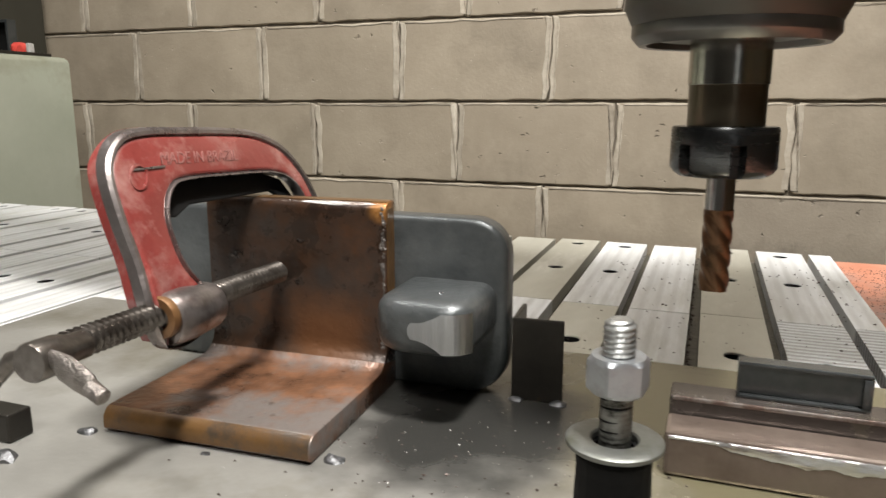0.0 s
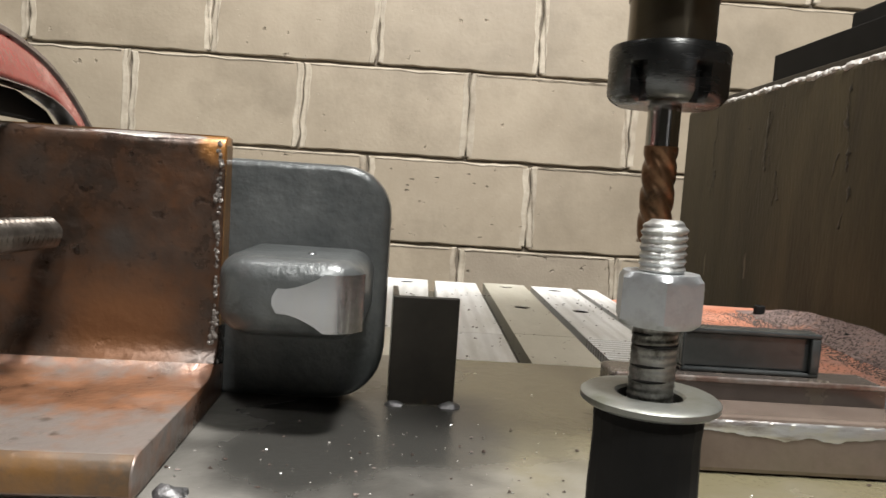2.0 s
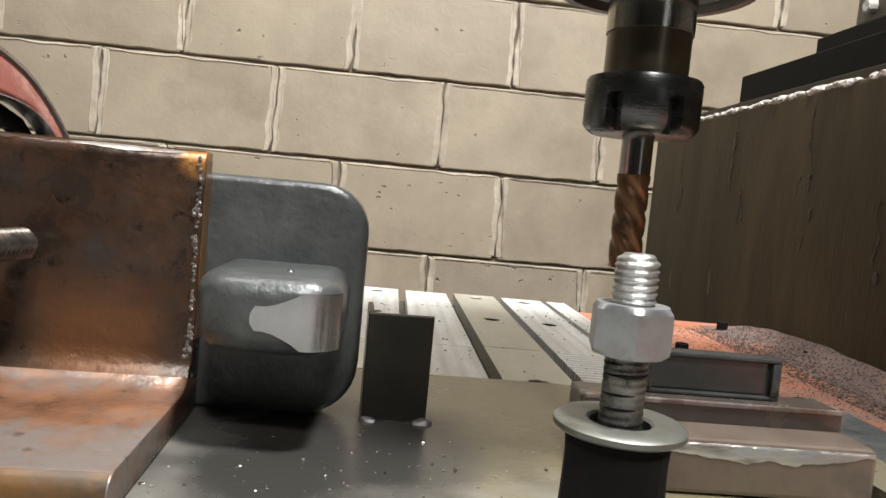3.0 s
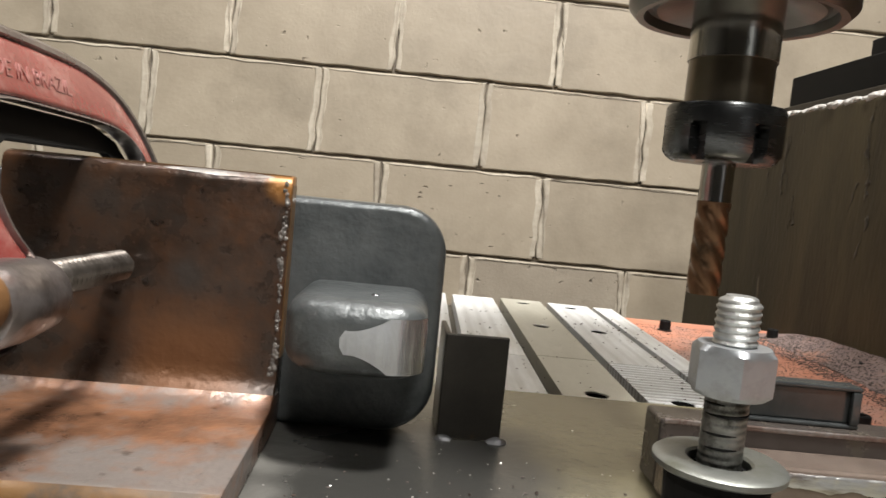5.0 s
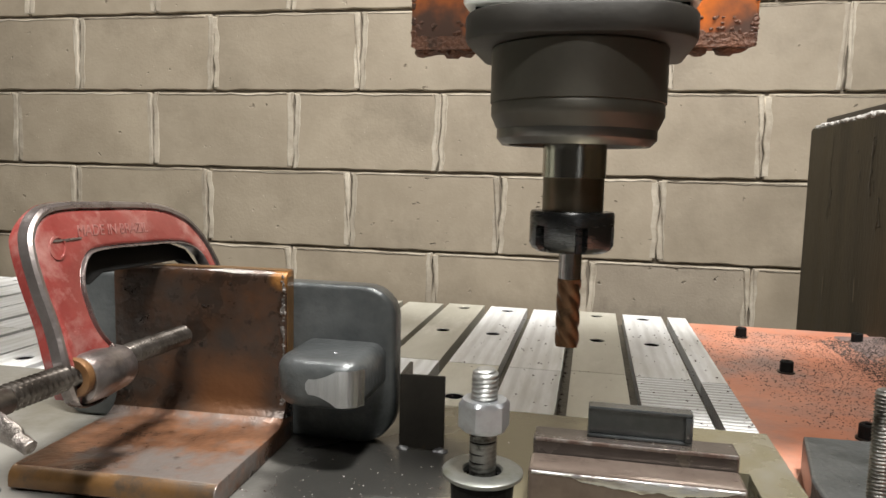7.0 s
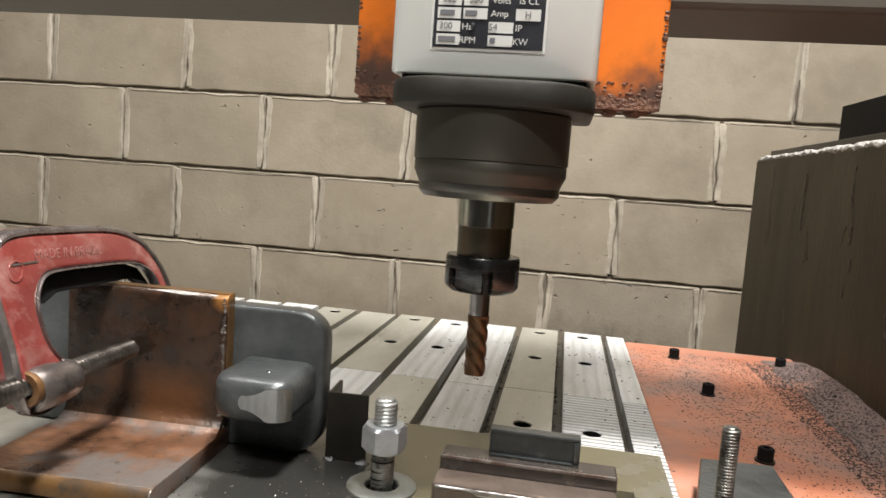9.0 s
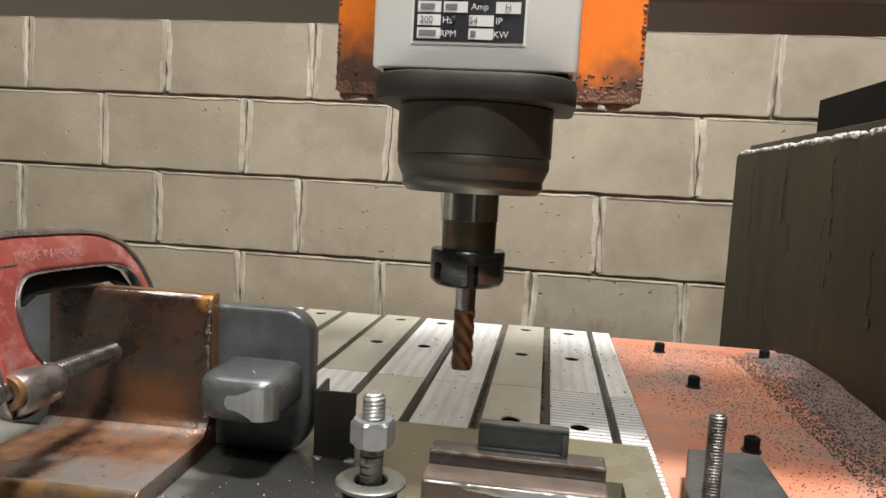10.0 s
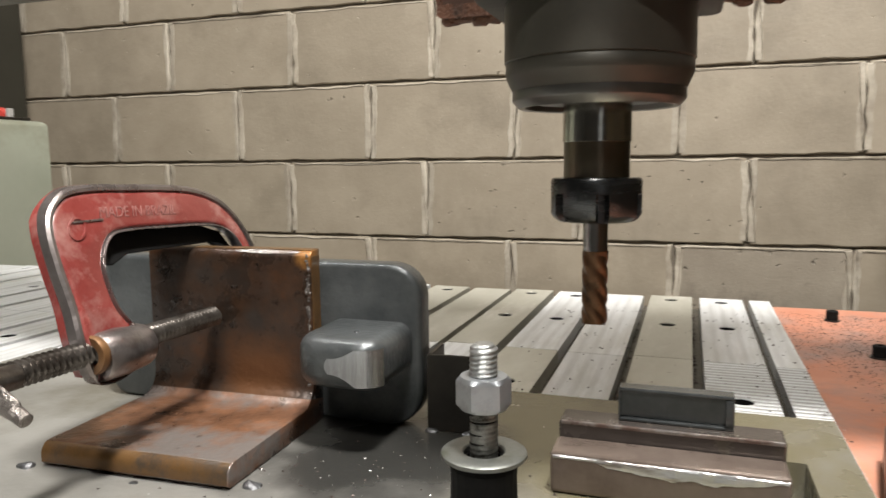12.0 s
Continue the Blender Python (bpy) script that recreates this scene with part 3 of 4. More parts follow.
for k in range(5):
    part("fitting", lathe([(0, 0.012), (0.008, 0.012), (0.011, 0.009), (0.011, 0)], (0.5745, 1.35 - 0.045 * k, 1.47 + 0.024 * (k % 2)), (-1, 0, 0), 14), M_CRUST, motor, "pale fitting", smooth=True)

left = thing("rail_cover", (-1.6, 0.9, 0.0), "pale green rail housing with stains", "machine cover")
part("side", prism([(-1.43, 1.604), (-1.85, 1.604), (-1.85, 0.2), (-1.40, 0.2)], "xy", 0.40, 1.300, 0.014, 3), M_GREEN, left, smooth=True)
part("top_strip", prism([(-1.455, 1.58), (-1.85, 1.58), (-1.85, 0.2), (-1.425, 0.2)], "xy", 1.3005, 1.308, 0.001), M_DARKST, left, "dark steel top strip")
part("red_cap", lump((-1.517, 1.55, 1.316), (0.017, 0.02, 0.018), 3, 0.45), M_REDCAP, left, "red plastic cap", smooth=True)
part("end_stop", block(-1.492, -1.482, 1.545, 1.56, 1.3085, 1.330, 0.002), M_CRUST, left, "pale end stop")
# added dark post whose rounded edge imitates a soft shadow on the wall
col = thing("wall_shade_column", (-2.1, 1.88, 0.0), "dark olive post standing in for shade on the wall", "column")
part("post", block(-2.30, -1.912, 1.80, 1.985, 0.0, 2.60, 0.012, 3), M_WALLSHADE, col)
box = thing("limit_box", (-1.60, 1.575, 1.308), "small black open-fronted box on the housing", "switch box")
part("side", block(-1.561, -1.554, 1.555, 1.579, 1.3085, 1.386, 0.001), M_CHANNEL, box)
part("top", block(-1.70, -1.5612, 1.555, 1.579, 1.379, 1.386, 0.001), M_CHANNEL, box)
part("back", block(-1.70, -1.5612, 1.574, 1.579, 1.3085, 1.3788), M_BLACK, box)

beam = thing("gantry_beam", (0.0, 0.74, 1.346), "dark brown gantry beam above the table", "beam")
part("beam_body", block(-1.56, 1.2, 0.690, 0.79, 1.346, 1.75, 0.004), M_BEAM, beam)

part("end_post", block(-1.55, -1.46, 0.695, 0.785, 1.3082, 1.3458, 0.002), M_BEAM, beam)
part("end_post", block(0.705, 0.795, 0.695, 0.785, 1.3092, 1.3458, 0.002), M_BEAM, beam)

# ---- steel work plate ----
plate = thing("work_plate", (-0.16, 0.52, Z_TABLE), "oil-stained steel work plate on the slats", "steel plate")
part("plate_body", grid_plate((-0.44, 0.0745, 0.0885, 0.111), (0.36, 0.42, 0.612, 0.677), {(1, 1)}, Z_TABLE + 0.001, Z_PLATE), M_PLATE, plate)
for k, (wx, wy, s) in enumerate(((-0.262, 0.499, 0.006), (-0.147, 0.513, 0.006), (-0.072, 0.600, 0.0055), (-0.093, 0.599, 0.0048), (-0.276, 0.468, 0.009), (-0.022, 0.522, 0.006), (-0.2, 0.5, 0.003))):
    part("weld_bead", lump((wx, wy, Z_PLATE - 0.0005), (s * 0.85, s * 0.6, s * 0.45), k, 0.05), M_WELD, plate, "bright weld bead", smooth=True)

# ---- rusty angle ----
angle = thing("angle_iron", (-0.206, 0.55, Z_PLATE), "rusty steel angle tacked to the plate", "angle iron")
C = (-0.206, 0.55, 0)
Y0, Y1, T, ZA = 0.5035, 0.5985, 0.0115, 1.1485
R = 0.013
curve = [(Y1 - T - R + R * math.cos(a), Z_PLATE + T + R - R * math.sin(a)) for a in (math.pi / 2 * s / 8 for s in range(9))]
toe = [(Y0 + 0.006 - 0.006 * math.sin(a), Z_PLATE + T - 0.006 + 0.006 * math.cos(a)) for a in (math.pi / 2 * s / 5 for s in range(6))]
up = [(Y1, Z_PLATE + 0.012), (Y1, ZA), (Y1 - T + 0.0045, ZA), (Y1 - T + 0.0027, ZA - 0.0004), (Y1 - T + 0.0013, ZA - 0.0013), (Y1 - T + 0.0004, ZA - 0.0027), (Y1 - T, ZA - 0.0045)] + curve[:5]
foot = [(Y0 + 0.002, Z_PLATE + 0.0003), (Y1 - 0.003, Z_PLATE + 0.0003), (Y1, Z_PLATE + 0.003), (Y1, Z_PLATE + 0.012)] + curve[4:] + toe + [(Y0, Z_PLATE + 0.002)]
upright = part("upright_leg", spun(prism(up, "yz", -0.2575, -0.1555, 0.0006), C, 2.2), M_RUST, angle, "brown rusty upright leg, darkened for shade", smooth=True)
footing = part("foot_leg", spun(prism(foot, "yz", -0.2575, -0.1555, 0.0006), C, 2.2), M_RUSTTOE, angle, "orange-brown rusty foot leg, lightened as lit", smooth=True)
edge = [(u - 0.00025, v + 0.0002) for u, v in toe[1:]] + [(Y0 - 0.00025, Z_PLATE + 0.0025), (Y0 + 0.003, Z_PLATE + 0.004), (Y0 + 0.004, Z_PLATE + T - 0.003)]
part("toe_edge", spun(prism(edge, "yz", -0.2570, -0.1560), C, 2.2), M_OCHRE, footing, "ochre rust on the toe edge", smooth=True)
part("cut_end", spun(block(-0.1556, -0.1552, Y1 - T + 0.0012, Y1 - 0.0012, Z_PLATE + 0.028, ZA - 0.003, 0.0001), C, 2.2), M_OCHRE, upright, "ochre rust on the sawn end")
part("top_edge", spun(block(-0.2560, -0.1565, Y1 - T + 0.0035, Y1 - 0.0004, ZA - 0.0004, ZA + 0.0002), C, 2.2), M_OCHRE, upright, "ochre rust on the top edge")
# bright strip: worn steel plus the highlight of the rounded edge, as geometry
bm = bmesh.new()
wear_glint = []
for k in range(91):
    x = -0.2300 + 0.0720 * k / 90
    q = noise.noise(Vector((x * 110, 5, 1)))
    f = max(0.0, math.sin(math.pi * max(0.0, min(1.0, (x + 0.2020) / 0.040)))) ** 0.5 + 0.7 * max(0.0, 1 - abs(x + 0.2225) / 0.004)
    w = max(0.015, (0.35 + 0.35 * q) * min(1.0, f))
    mid = radians(52 + 10 * noise.noise(Vector((x * 60, 1, 7))))
    wear_glint.append([bm.verts.new((x, Y1 - T + 0.0045 - 0.00465 * math.cos(a), ZA - 0.0045 + 0.00465 * math.sin(a))) for a in (mid - w, mid, mid + w)])
for a, b in zip(wear_glint, wear_glint[1:]):
    bm.faces.new((a[0], b[0], b[1], a[1]))
    bm.faces.new((a[1], b[1], b[2], a[2]))
part("rubbed_edge", spun(bm, C, 2.2), M_BRIGHT, upright, "bright strip for wear and highlight on the top edge", smooth=True)
rnd = random.Random(8)
beads = []
for q in range(150):
    z = 1.068 + 0.078 * rnd.random()
    g = 0.35 + 0.9 * abs(noise.noise(Vector((0, 0, z * 90)))) + 0.5 * max(0.0, (1.09 - z) / 0.02)
    beads.append(lump((-0.1572 + 0.0012 * rnd.random() - 0.0022 * g * rnd.random(), 0.5868 + 0.0006 * rnd.random(), z), (0.0013 * g, 0.0006 * g, 0.0017 * g), q, 1))
for b in beads:
    spun(b, C, 2.2)
tagged(part("slag", join(*beads), M_SLAG, upright, "grey cutting slag on the end", smooth=True), kind="stuff")

# ---- forged bracket ----
bracket = thing("forged_bracket", (-0.2, 0.606, Z_PLATE), "dark forged steel bracket with a milled boss", "bracket")
part("bracket_plate", prism(rounded_rect(-0.306, -0.0985, Z_PLATE + 0.0003, 1.1415, (0.012, 0.020, 0.018, 0.008), 8), "xz", 0.5995, 0.6145, 0.003, 3), M_FORGED, bracket, smooth=True)
boss_out = rounded_rect(-0.1515, -0.1035, 0.5545, 0.612, (0.016, 0.012, 0.001, 0.001), 8)
boss = part("boss", prism(boss_out, "xy", 1.0850, 1.1108, 0.0078, 6), M_FORGED, bracket, smooth=True)
# milled face following the front and the rounded corner of the boss
run = [(-0.1315, 0.5541), (-0.1300, 0.5541), (-0.1270, 0.5541), (-0.1240, 0.5541), (-0.1210, 0.5541), (-0.1180, 0.5541)]
run += [(-0.1155 + 0.0124 * math.sin(a), 0.5665 - 0.0124 * math.cos(a)) for a in (math.pi / 2 * s / 10 for s in range(9))]
bm = bmesh.new()
cols = []
for k, (x, y) in enumerate(run):
    f = max(0, min(1, (k - 2) / 4))
    lo, hi = 1.0935 - 0.0055 * f ** 1.4 + (0.0025 if k == 0 else 0), 1.1015 + 0.0050 * f ** 1.4 - (0.0025 if k == 0 else 0)
    cols.append([bm.verts.new((x, y, lo)), bm.verts.new((x, y, hi))])
for a, b in zip(cols, cols[1:]):
    bm.faces.new((a[0], b[0], b[1], a[1]))
part("milled_face", bm, M_CUT, boss, "bright freshly milled face", smooth=True)
part("centre_mark", lump((-0.1225, 0.5725, 1.1105), (0.0016, 0.0013, 0.0009), 1, 0.1), M_CUT, boss, "bright centre mark", smooth=True)

# ---- clamp ----
clamp = thing("c_clamp", (-0.222, 0.54, 1.10), "worn red C-clamp with oily screw on the angle", "clamp")
outer = [(0.486, 1.103), (0.480, 1.118), (0.4765, 1.134), (0.4705, 1.152), (0.467, 1.168), (0.4695, 1.1775), (0.478, 1.184), (0.495, 1.1858), (0.520, 1.1852), (0.548, 1.1842),
         (0.575, 1.1815), (0.598, 1.1735), (0.614, 1.1600), (0.6235, 1.1440), (0.630, 1.122), (0.633, 1.100), (0.629, 1.090)]
inner = [(0.617, 1.092), (0.617, 1.110), (0.615, 1.130), (0.608, 1.1475), (0.598, 1.1560), (0.582, 1.1600), (0.550, 1.1617), (0.518, 1.1625), (0.5075, 1.1600), (0.503, 1.1510), (0.5045, 1.141),
         (0.5095, 1.1295), (0.520, 1.1180), (0.5225, 1.108), (0.512, 1.099), (0.498, 1.098)]
outer = [(y + 0.005 * max(0.0, min(1.0, (0.53 - y) / 0.05)), z) for y, z in outer]
loop = smooth_loop(outer + inner, 4)


def inset(points, d, share=None):
    out, n = [], len(points)
    area = sum(points[k][0] * points[(k + 1) % n][1] - points[(k + 1) % n][0] * points[k][1] for k in range(n))
    for k in range(n):
        (ax, ay), (bx, by) = points[k - 2], points[(k + 2) % n]
        length = math.hypot(bx - ax, by - ay) or 1
        s = (1 if area > 0 else -1) * (share[k] if share else 1)
        out.append((points[k][0] - s * d * (by - ay) / length, points[k][1] + s * d * (bx - ax) / length))
    return out


EDGE = [1.0] * (4 * len(outer)) + [0.3] * (4 * len(inner))
inside = inset(loop, 0.0046, EDGE)
part("frame_web", prism(inset(loop, 0.0032, EDGE), "yz", -0.2138, -0.2094, 0.0024, 4), M_RED, clamp, smooth=True)
bm = bmesh.new()
n = len(loop)
ring = []
for x, pts in ((-0.2148, loop), (-0.2098, loop), (-0.2086, inset(loop, 0.0012, EDGE)), (-0.2087, inset(loop, 0.0028, EDGE)), (-0.2112, inside), (-0.2140, inside), (-0.2160, inset(loop, 0.0012, EDGE))):
    ring.append([bm.verts.new((x, u, v)) for u, v in pts])
for a, b in zip(ring, ring[1:] + ring[:1]):
    for k in range(n):
        bm.faces.new((a[k], a[(k + 1) % n], b[(k + 1) % n], b[k]))
part("frame_rim", bm, M_RIM, clamp, "worn dark rim of the clamp", smooth=True)
# inner flange in black, so the shade inside the opening is its colour
part("back_flange", prism([(0.5080, 1.1480), (0.5120, 1.1580), (0.5220, 1.1625), (0.5820, 1.1605), (0.6000, 1.1550), (0.6120, 1.1420), (0.6050, 1.1420), (0.5900, 1.1500), (0.5250, 1.1510), (0.5150, 1.1470)], "yz", -0.2200, -0.2162, 0.0008), M_BLACK, clamp, "black inner flange with painted shade")
spine = smooth_loop(outer, 4, False)
back = inset(loop, 0.0024)[:len(spine)]
bm = bmesh.new()
deep = [0.0005 + 0.0045 * max(0.0, min(1.0, (1.183 - z) / 0.012)) * (y < 0.55) for y, z in spine]
bands = [[bm.verts.new((x0 - k * g, *p)) for p, g in zip(pts, deep)] for x0, k, pts in ((-0.2150, 0, spine), (-0.2150, 0.85, spine), (-0.2150, 1, [((a + c) / 2, (b + d) / 2) for (a, b), (c, d) in zip(spine, back)]), (-0.2150, 0.9, back), (-0.2150, 0, back))]
for a, b in zip(bands, bands[1:] + bands[:1]):
    for k in range(len(spine) - 1):
        bm.faces.new((a[k], a[k + 1], b[k + 1], b[k]))
part("spine_flange", bm, M_RED, clamp, "red outer flange", smooth=True)
SX, SZ = -0.2105, 1.1115
part("screw_boss", lathe([(0.0055, 0), (0.0098, 0), (0.0108, 0.002), (0.0112, 0.014), (0.0104, 0.0265), (0.0095, 0.029), (0.0052, 0.029)], (SX - 0.001, 0.4945, SZ - 0.001), (0, 1, 0), 32), M_RIM, clamp, "worn steel screw boss", smooth=True)
part("collar", lathe([(0.005, 0), (0.0082, 0), (0.0088, 0.002), (0.0082, 0.004), (0.005, 0.004)], (SX, 0.4905, SZ + 0.0015), (0, 1, 0), 28), M_BRASSY, clamp, "rust-stained collar", smooth=True)
screw = part("screw", threads((SX, 0.444, SZ + 0.004), (-0.004, 0.136, -0.004), 0.1415, 0.0058, 0.0031, 0.0026, 28, 0.003), M_SCREW, clamp, "oily threaded screw", smooth=True)
part("screw_head", lathe([(0, -0.001), (0.0060, -0.001), (0.0066, 0.0), (0.0066, 0.010), (0.0050, 0.016), (0.0050, 0.022)], (-0.206, 0.430, 1.1165), (-0.02, 0.2, -0.01), 28), M_SCREW, clamp, smooth=True)
wing = rod([(-0.2005, 0.433, 1.1180), (-0.1975, 0.4328, 1.1172), (-0.1945, 0.4325, 1.1155), (-0.189, 0.432, 1.1130), (-0.1850, 0.4315, 1.1112), (-0.1835, 0.4313, 1.1106)],
           [0.0030, 0.0036, 0.0048, 0.0047, 0.0042, 0.0030])
for v in wing.verts:
    v.co.y = 0.432 + (v.co.y - 0.432) * 0.5
part("wing", wing, M_KNURL, screw, "knurled flat wing of the handle", smooth=True)
part("wing_tip", lathe([(0, 0.0066), (0.0020, 0.0066), (0.0027, 0.0060), (0.0029, 0.0), (0.0, 0.0)], (-0.1845, 0.4314, 1.1110), (0.9, -0.08, -0.42), 20), M_KNURL, screw, "rubbed bright wing tip", smooth=True)
part("bar", rod([(-0.2115, 0.434, 1.1170), (-0.218, 0.433, 1.1150), (-0.223, 0.431, 1.109), (-0.2255, 0.429, 1.100)], [0.003, 0.003, 0.0028, 0.0028]), M_SCREW, screw, "bent handle bar", smooth=True)
part("anvil", lathe([(0, 0), (0.007, 0), (0.0085, 0.002), (0.0085, 0.006)], (-0.2150, 0.6160, 1.112), (0, 1, 0), 24), M_RIM, clamp, smooth=True)
part("logo_ring", lathe([(0.0042, 0.0), (0.0042, 0.0008), (0.0052, 0.0008), (0.0052, 0.0)], (-0.2096, 0.4885, 1.1665), (1, 0, 0), 28), M_RED, clamp, "raised maker's mark", smooth=True)
part("logo_bar", block(-0.2095, -0.2088, 0.486, 0.504, 1.1690, 1.1698), M_RIM, clamp)


def lettering(words, size, place, turn, material, parent, name="lettering", depth=0.0):
    data = bpy.data.curves.new(name, "FONT")
    data.body, data.size, data.extrude, data.align_x, data.align_y = words, size, depth, "CENTER", "CENTER"
    ob = bpy.data.objects.new(name, data)
    me = bpy.data.meshes.new_from_object(ob)
    bpy.data.objects.remove(ob)
    me.transform(Matrix.Translation(Vector(place) - ORIGIN[parent]) @ turn)
    me.materials.clear()
    me.materials.append(material)
    out = new(name, me)
    out.parent = parent
    ORIGIN[out] = ORIGIN[parent]
    return out


lettering("MADE IN BRAZIL", 0.0072, (-0.2094, 0.529, 1.1715), pose(0, 0, 0, 90, 0, 90) @ pose(0, 0, 0, 0, 0, -2), M_LETTERRED, clamp, "raised_lettering", 0.0003)

# the frame leans away from the screw
for ob in clamp.children:
    if ob.name.split(".")[0] in ("frame_web", "frame_rim", "spine_flange", "back_flange", "logo_ring", "logo_bar", "raised_lettering"):
        for v in ob.data.vertices:
            k = max(0.0, v.co.z + ORIGIN[clamp].z - 1.12)
            v.co.x -= 0.45 * k
            v.co.y += 0.42 * k

# ---- upright tube piece, channel piece and bars ----
tube = thing("angle_offcut", (-0.083, 0.606, Z_PLATE), "dark steel angle offcut welded upright", "steel offcut")
part("front_leg", spun(block(-0.0955, -0.0705, 0.600, 0.6022, Z_PLATE + 0.0002, 1.0945, 0.0005), (-0.083, 0.601, 0), 3), M_DARKST, tube)
part("side_leg", spun(block(-0.0955, -0.0933, 0.6024, 0.627, Z_PLATE + 0.0002, 1.0945, 0.0005), (-0.083, 0.601, 0), 3), M_DARKST, tube)

rear = thing("steel_bar", (0.028, 0.575, Z_PLATE), "dark brown steel bar under the channel piece", "steel bar", "bars on the plate")
part("bar_body", block(-0.0200, 0.0742, 0.5672, 0.5845, Z_PLATE + 0.0003, 1.0783, 0.0012), M_BARDARK, rear)
part("bright_edge", block(-0.0190, 0.0735, 0.5667, 0.5680, 1.0768, 1.0787, 0.0005), M_BRIGHT, rear, "rubbed bright edge")
front = thing("steel_bar", (0.026, 0.557, Z_PLATE), "brown steel bar with a ground bright corner, widened by painted glare", "steel bar", "bars on the plate")
part("bar_body", block(-0.0205, 0.0742, 0.5470, 0.5668, Z_PLATE + 0.0003, 1.0716, 0.0018), M_BAR, front)
# ground corner; the wide middle is a glare patch built as bright steel
bm = bmesh.new()
strip = []
for k in range(81):
    x = -0.0190 + 0.0920 * k / 80
    f = max(0.0, math.sin(math.pi * min(1, max(0, (x + 0.001) / 0.070)))) ** 0.6
    w = 0.0004 + 0.0052 * f * (0.75 + 0.35 * noise.noise(Vector((x * 120, 0, 3)))) + 0.0005 * noise.noise(Vector((x * 420, 2, 0)))
    up_w = 0.0004 + 0.0005 * noise.noise(Vector((x * 300, 0, 9)))
    strip.append([bm.verts.new((x, 0.54685, 1.0694 - w)), bm.verts.new((x, 0.54680, 1.0698)), bm.verts.new((x, 0.54685 + up_w, 1.0700 + up_w))])
for a, b in zip(strip, strip[1:]):
    bm.faces.new((a[0], b[0], b[1], a[1]))
    bm.faces.new((a[1], b[1], b[2], a[2]))
part("ground_corner", bm, M_GROUND, front, "ground bright corner, widened by painted glare", smooth=True)
channel = thing("channel_offcut", (0.030, 0.579, 1.0783), "short dark steel channel lying on the bar", "steel offcut")
part("web", block(0.0055, 0.0540, 0.5768, 0.5830, 1.0800, 1.0918, 0.0004), M_CHANNEL, channel)
part("flange", block(0.0055, 0.0540, 0.5745, 0.5830, 1.0920, 1.0936, 0.0006), M_CHANNEL, channel)
part("flange", block(0.0055, 0.0540, 0.5745, 0.5830, 1.0785, 1.0798, 0.0005), M_CHANNEL, channel)
part("lip", prism(rounded_rect(0.0505, 0.0541, 0.5742, 0.5767, (0.0003, 0.0012, 0.0003, 0.0003), 4), "xy", 1.0800, 1.0918, 0.0003), M_CHANNEL, channel, smooth=True)
part("lip", block(0.0054, 0.0066, 0.5743, 0.5767, 1.0800, 1.0918, 0.0004), M_CHANNEL, channel)

# ---- clamping bolt ----
bolt = thing("clamping_bolt", (-0.0335, 0.4895, Z_PLATE), "zinc-plated bolt with nut and washer on a black spacer", "bolt")
BX, BY = -0.0335, 0.4895
part("spacer", lathe([(0.0, 0.0), (0.0118, 0.0), (0.0121, 0.004), (0.0122, 0.018), (0.0118, 0.030), (0.0121, 0.0345), (0.0113, 0.0372), (0.0060, 0.0374)], (BX, BY, Z_PLATE + 0.0003), segments=20), M_BLACK, bolt, "black faceted spacer", smooth=False)
part("washer", lathe([(0.0072, 0.0), (0.0145, 0.0), (0.0153, 0.0006), (0.0153, 0.0018), (0.0145, 0.0024), (0.0078, 0.0024), (0.0072, 0.0018), (0.0072, 0.0)], (BX, BY, 1.0908), segments=48), M_WASHER, bolt, smooth=True)
shank = part("shank", threads((BX, BY, 1.0862), (0, 0, 1), 0.0260, 0.00512, 0.0017, 0.00022, 32, 0.0), M_ZINCDARK, bolt, "oil-stained worn thread", smooth=True)
for z, a0, a1 in ((1.0955, 200, 290), (1.0988, 185, 285), (1.1032, 190, 350), (1.1058, 180, 250)):
    arc = [(BX + 0.00505 * math.cos(radians(a)), BY + 0.00505 * math.sin(radians(a)), z + 0.0017 * a / 360) for a in range(a0, a1, 8)]
    part("groove", rod(arc, [0.00012 + 0.00022 * math.sin(math.pi * k / (len(arc) - 1)) for k in range(len(arc))], 8), M_BLACK, shank, "dark oily groove", smooth=True)
part("thread_end", threads((BX, BY, 1.1122), (0, 0, 1), 0.0198, 0.00515, 0.0017, 0.00055, 32, 0.0016), M_ZINCOLD, bolt, "clean zinc thread")
bm = bmesh.new()
rings = []
for z, cap in ((1.1088, 0.0050), (1.1088, 0.0082), (1.1100, 0.0097), (1.1110, 0.0105), (1.1182, 0.0105), (1.1192, 0.0097), (1.1205, 0.0082), (1.1205, 0.0050)):
    ring = []
    for k in range(72):
        a = 2 * math.pi * k / 72
        flat_r = 0.0085 / math.cos((a - radians(20)) % (math.pi / 3) - math.pi / 6)
        ring.append(bm.verts.new((BX + min(flat_r, cap) * math.cos(a), BY + min(flat_r, cap) * math.sin(a), z)))
    rings.append(ring)
for a, b in zip(rings, rings[1:]):
    for k in range(72):
        bm.faces.new((a[k], a[(k + 1) % 72], b[(k + 1) % 72], b[k]))
part("nut", bm, M_ZINC, bolt, smooth=True)

stud = thing("threaded_stud", (0.118, 0.531, Z_TABLE), "plain threaded steel stud beside the plate", "stud")
part("stud_body", threads((0.118, 0.531, 1.0252), (0, 0, 1), 0.0995, 0.0042, 0.0015, 0.0006, 24), M_ZINCDARK, stud)
grey = thing("clamp_block", (0.18, 0.66, Z_BASE), "dark grey steel clamp block on the base", "steel block")
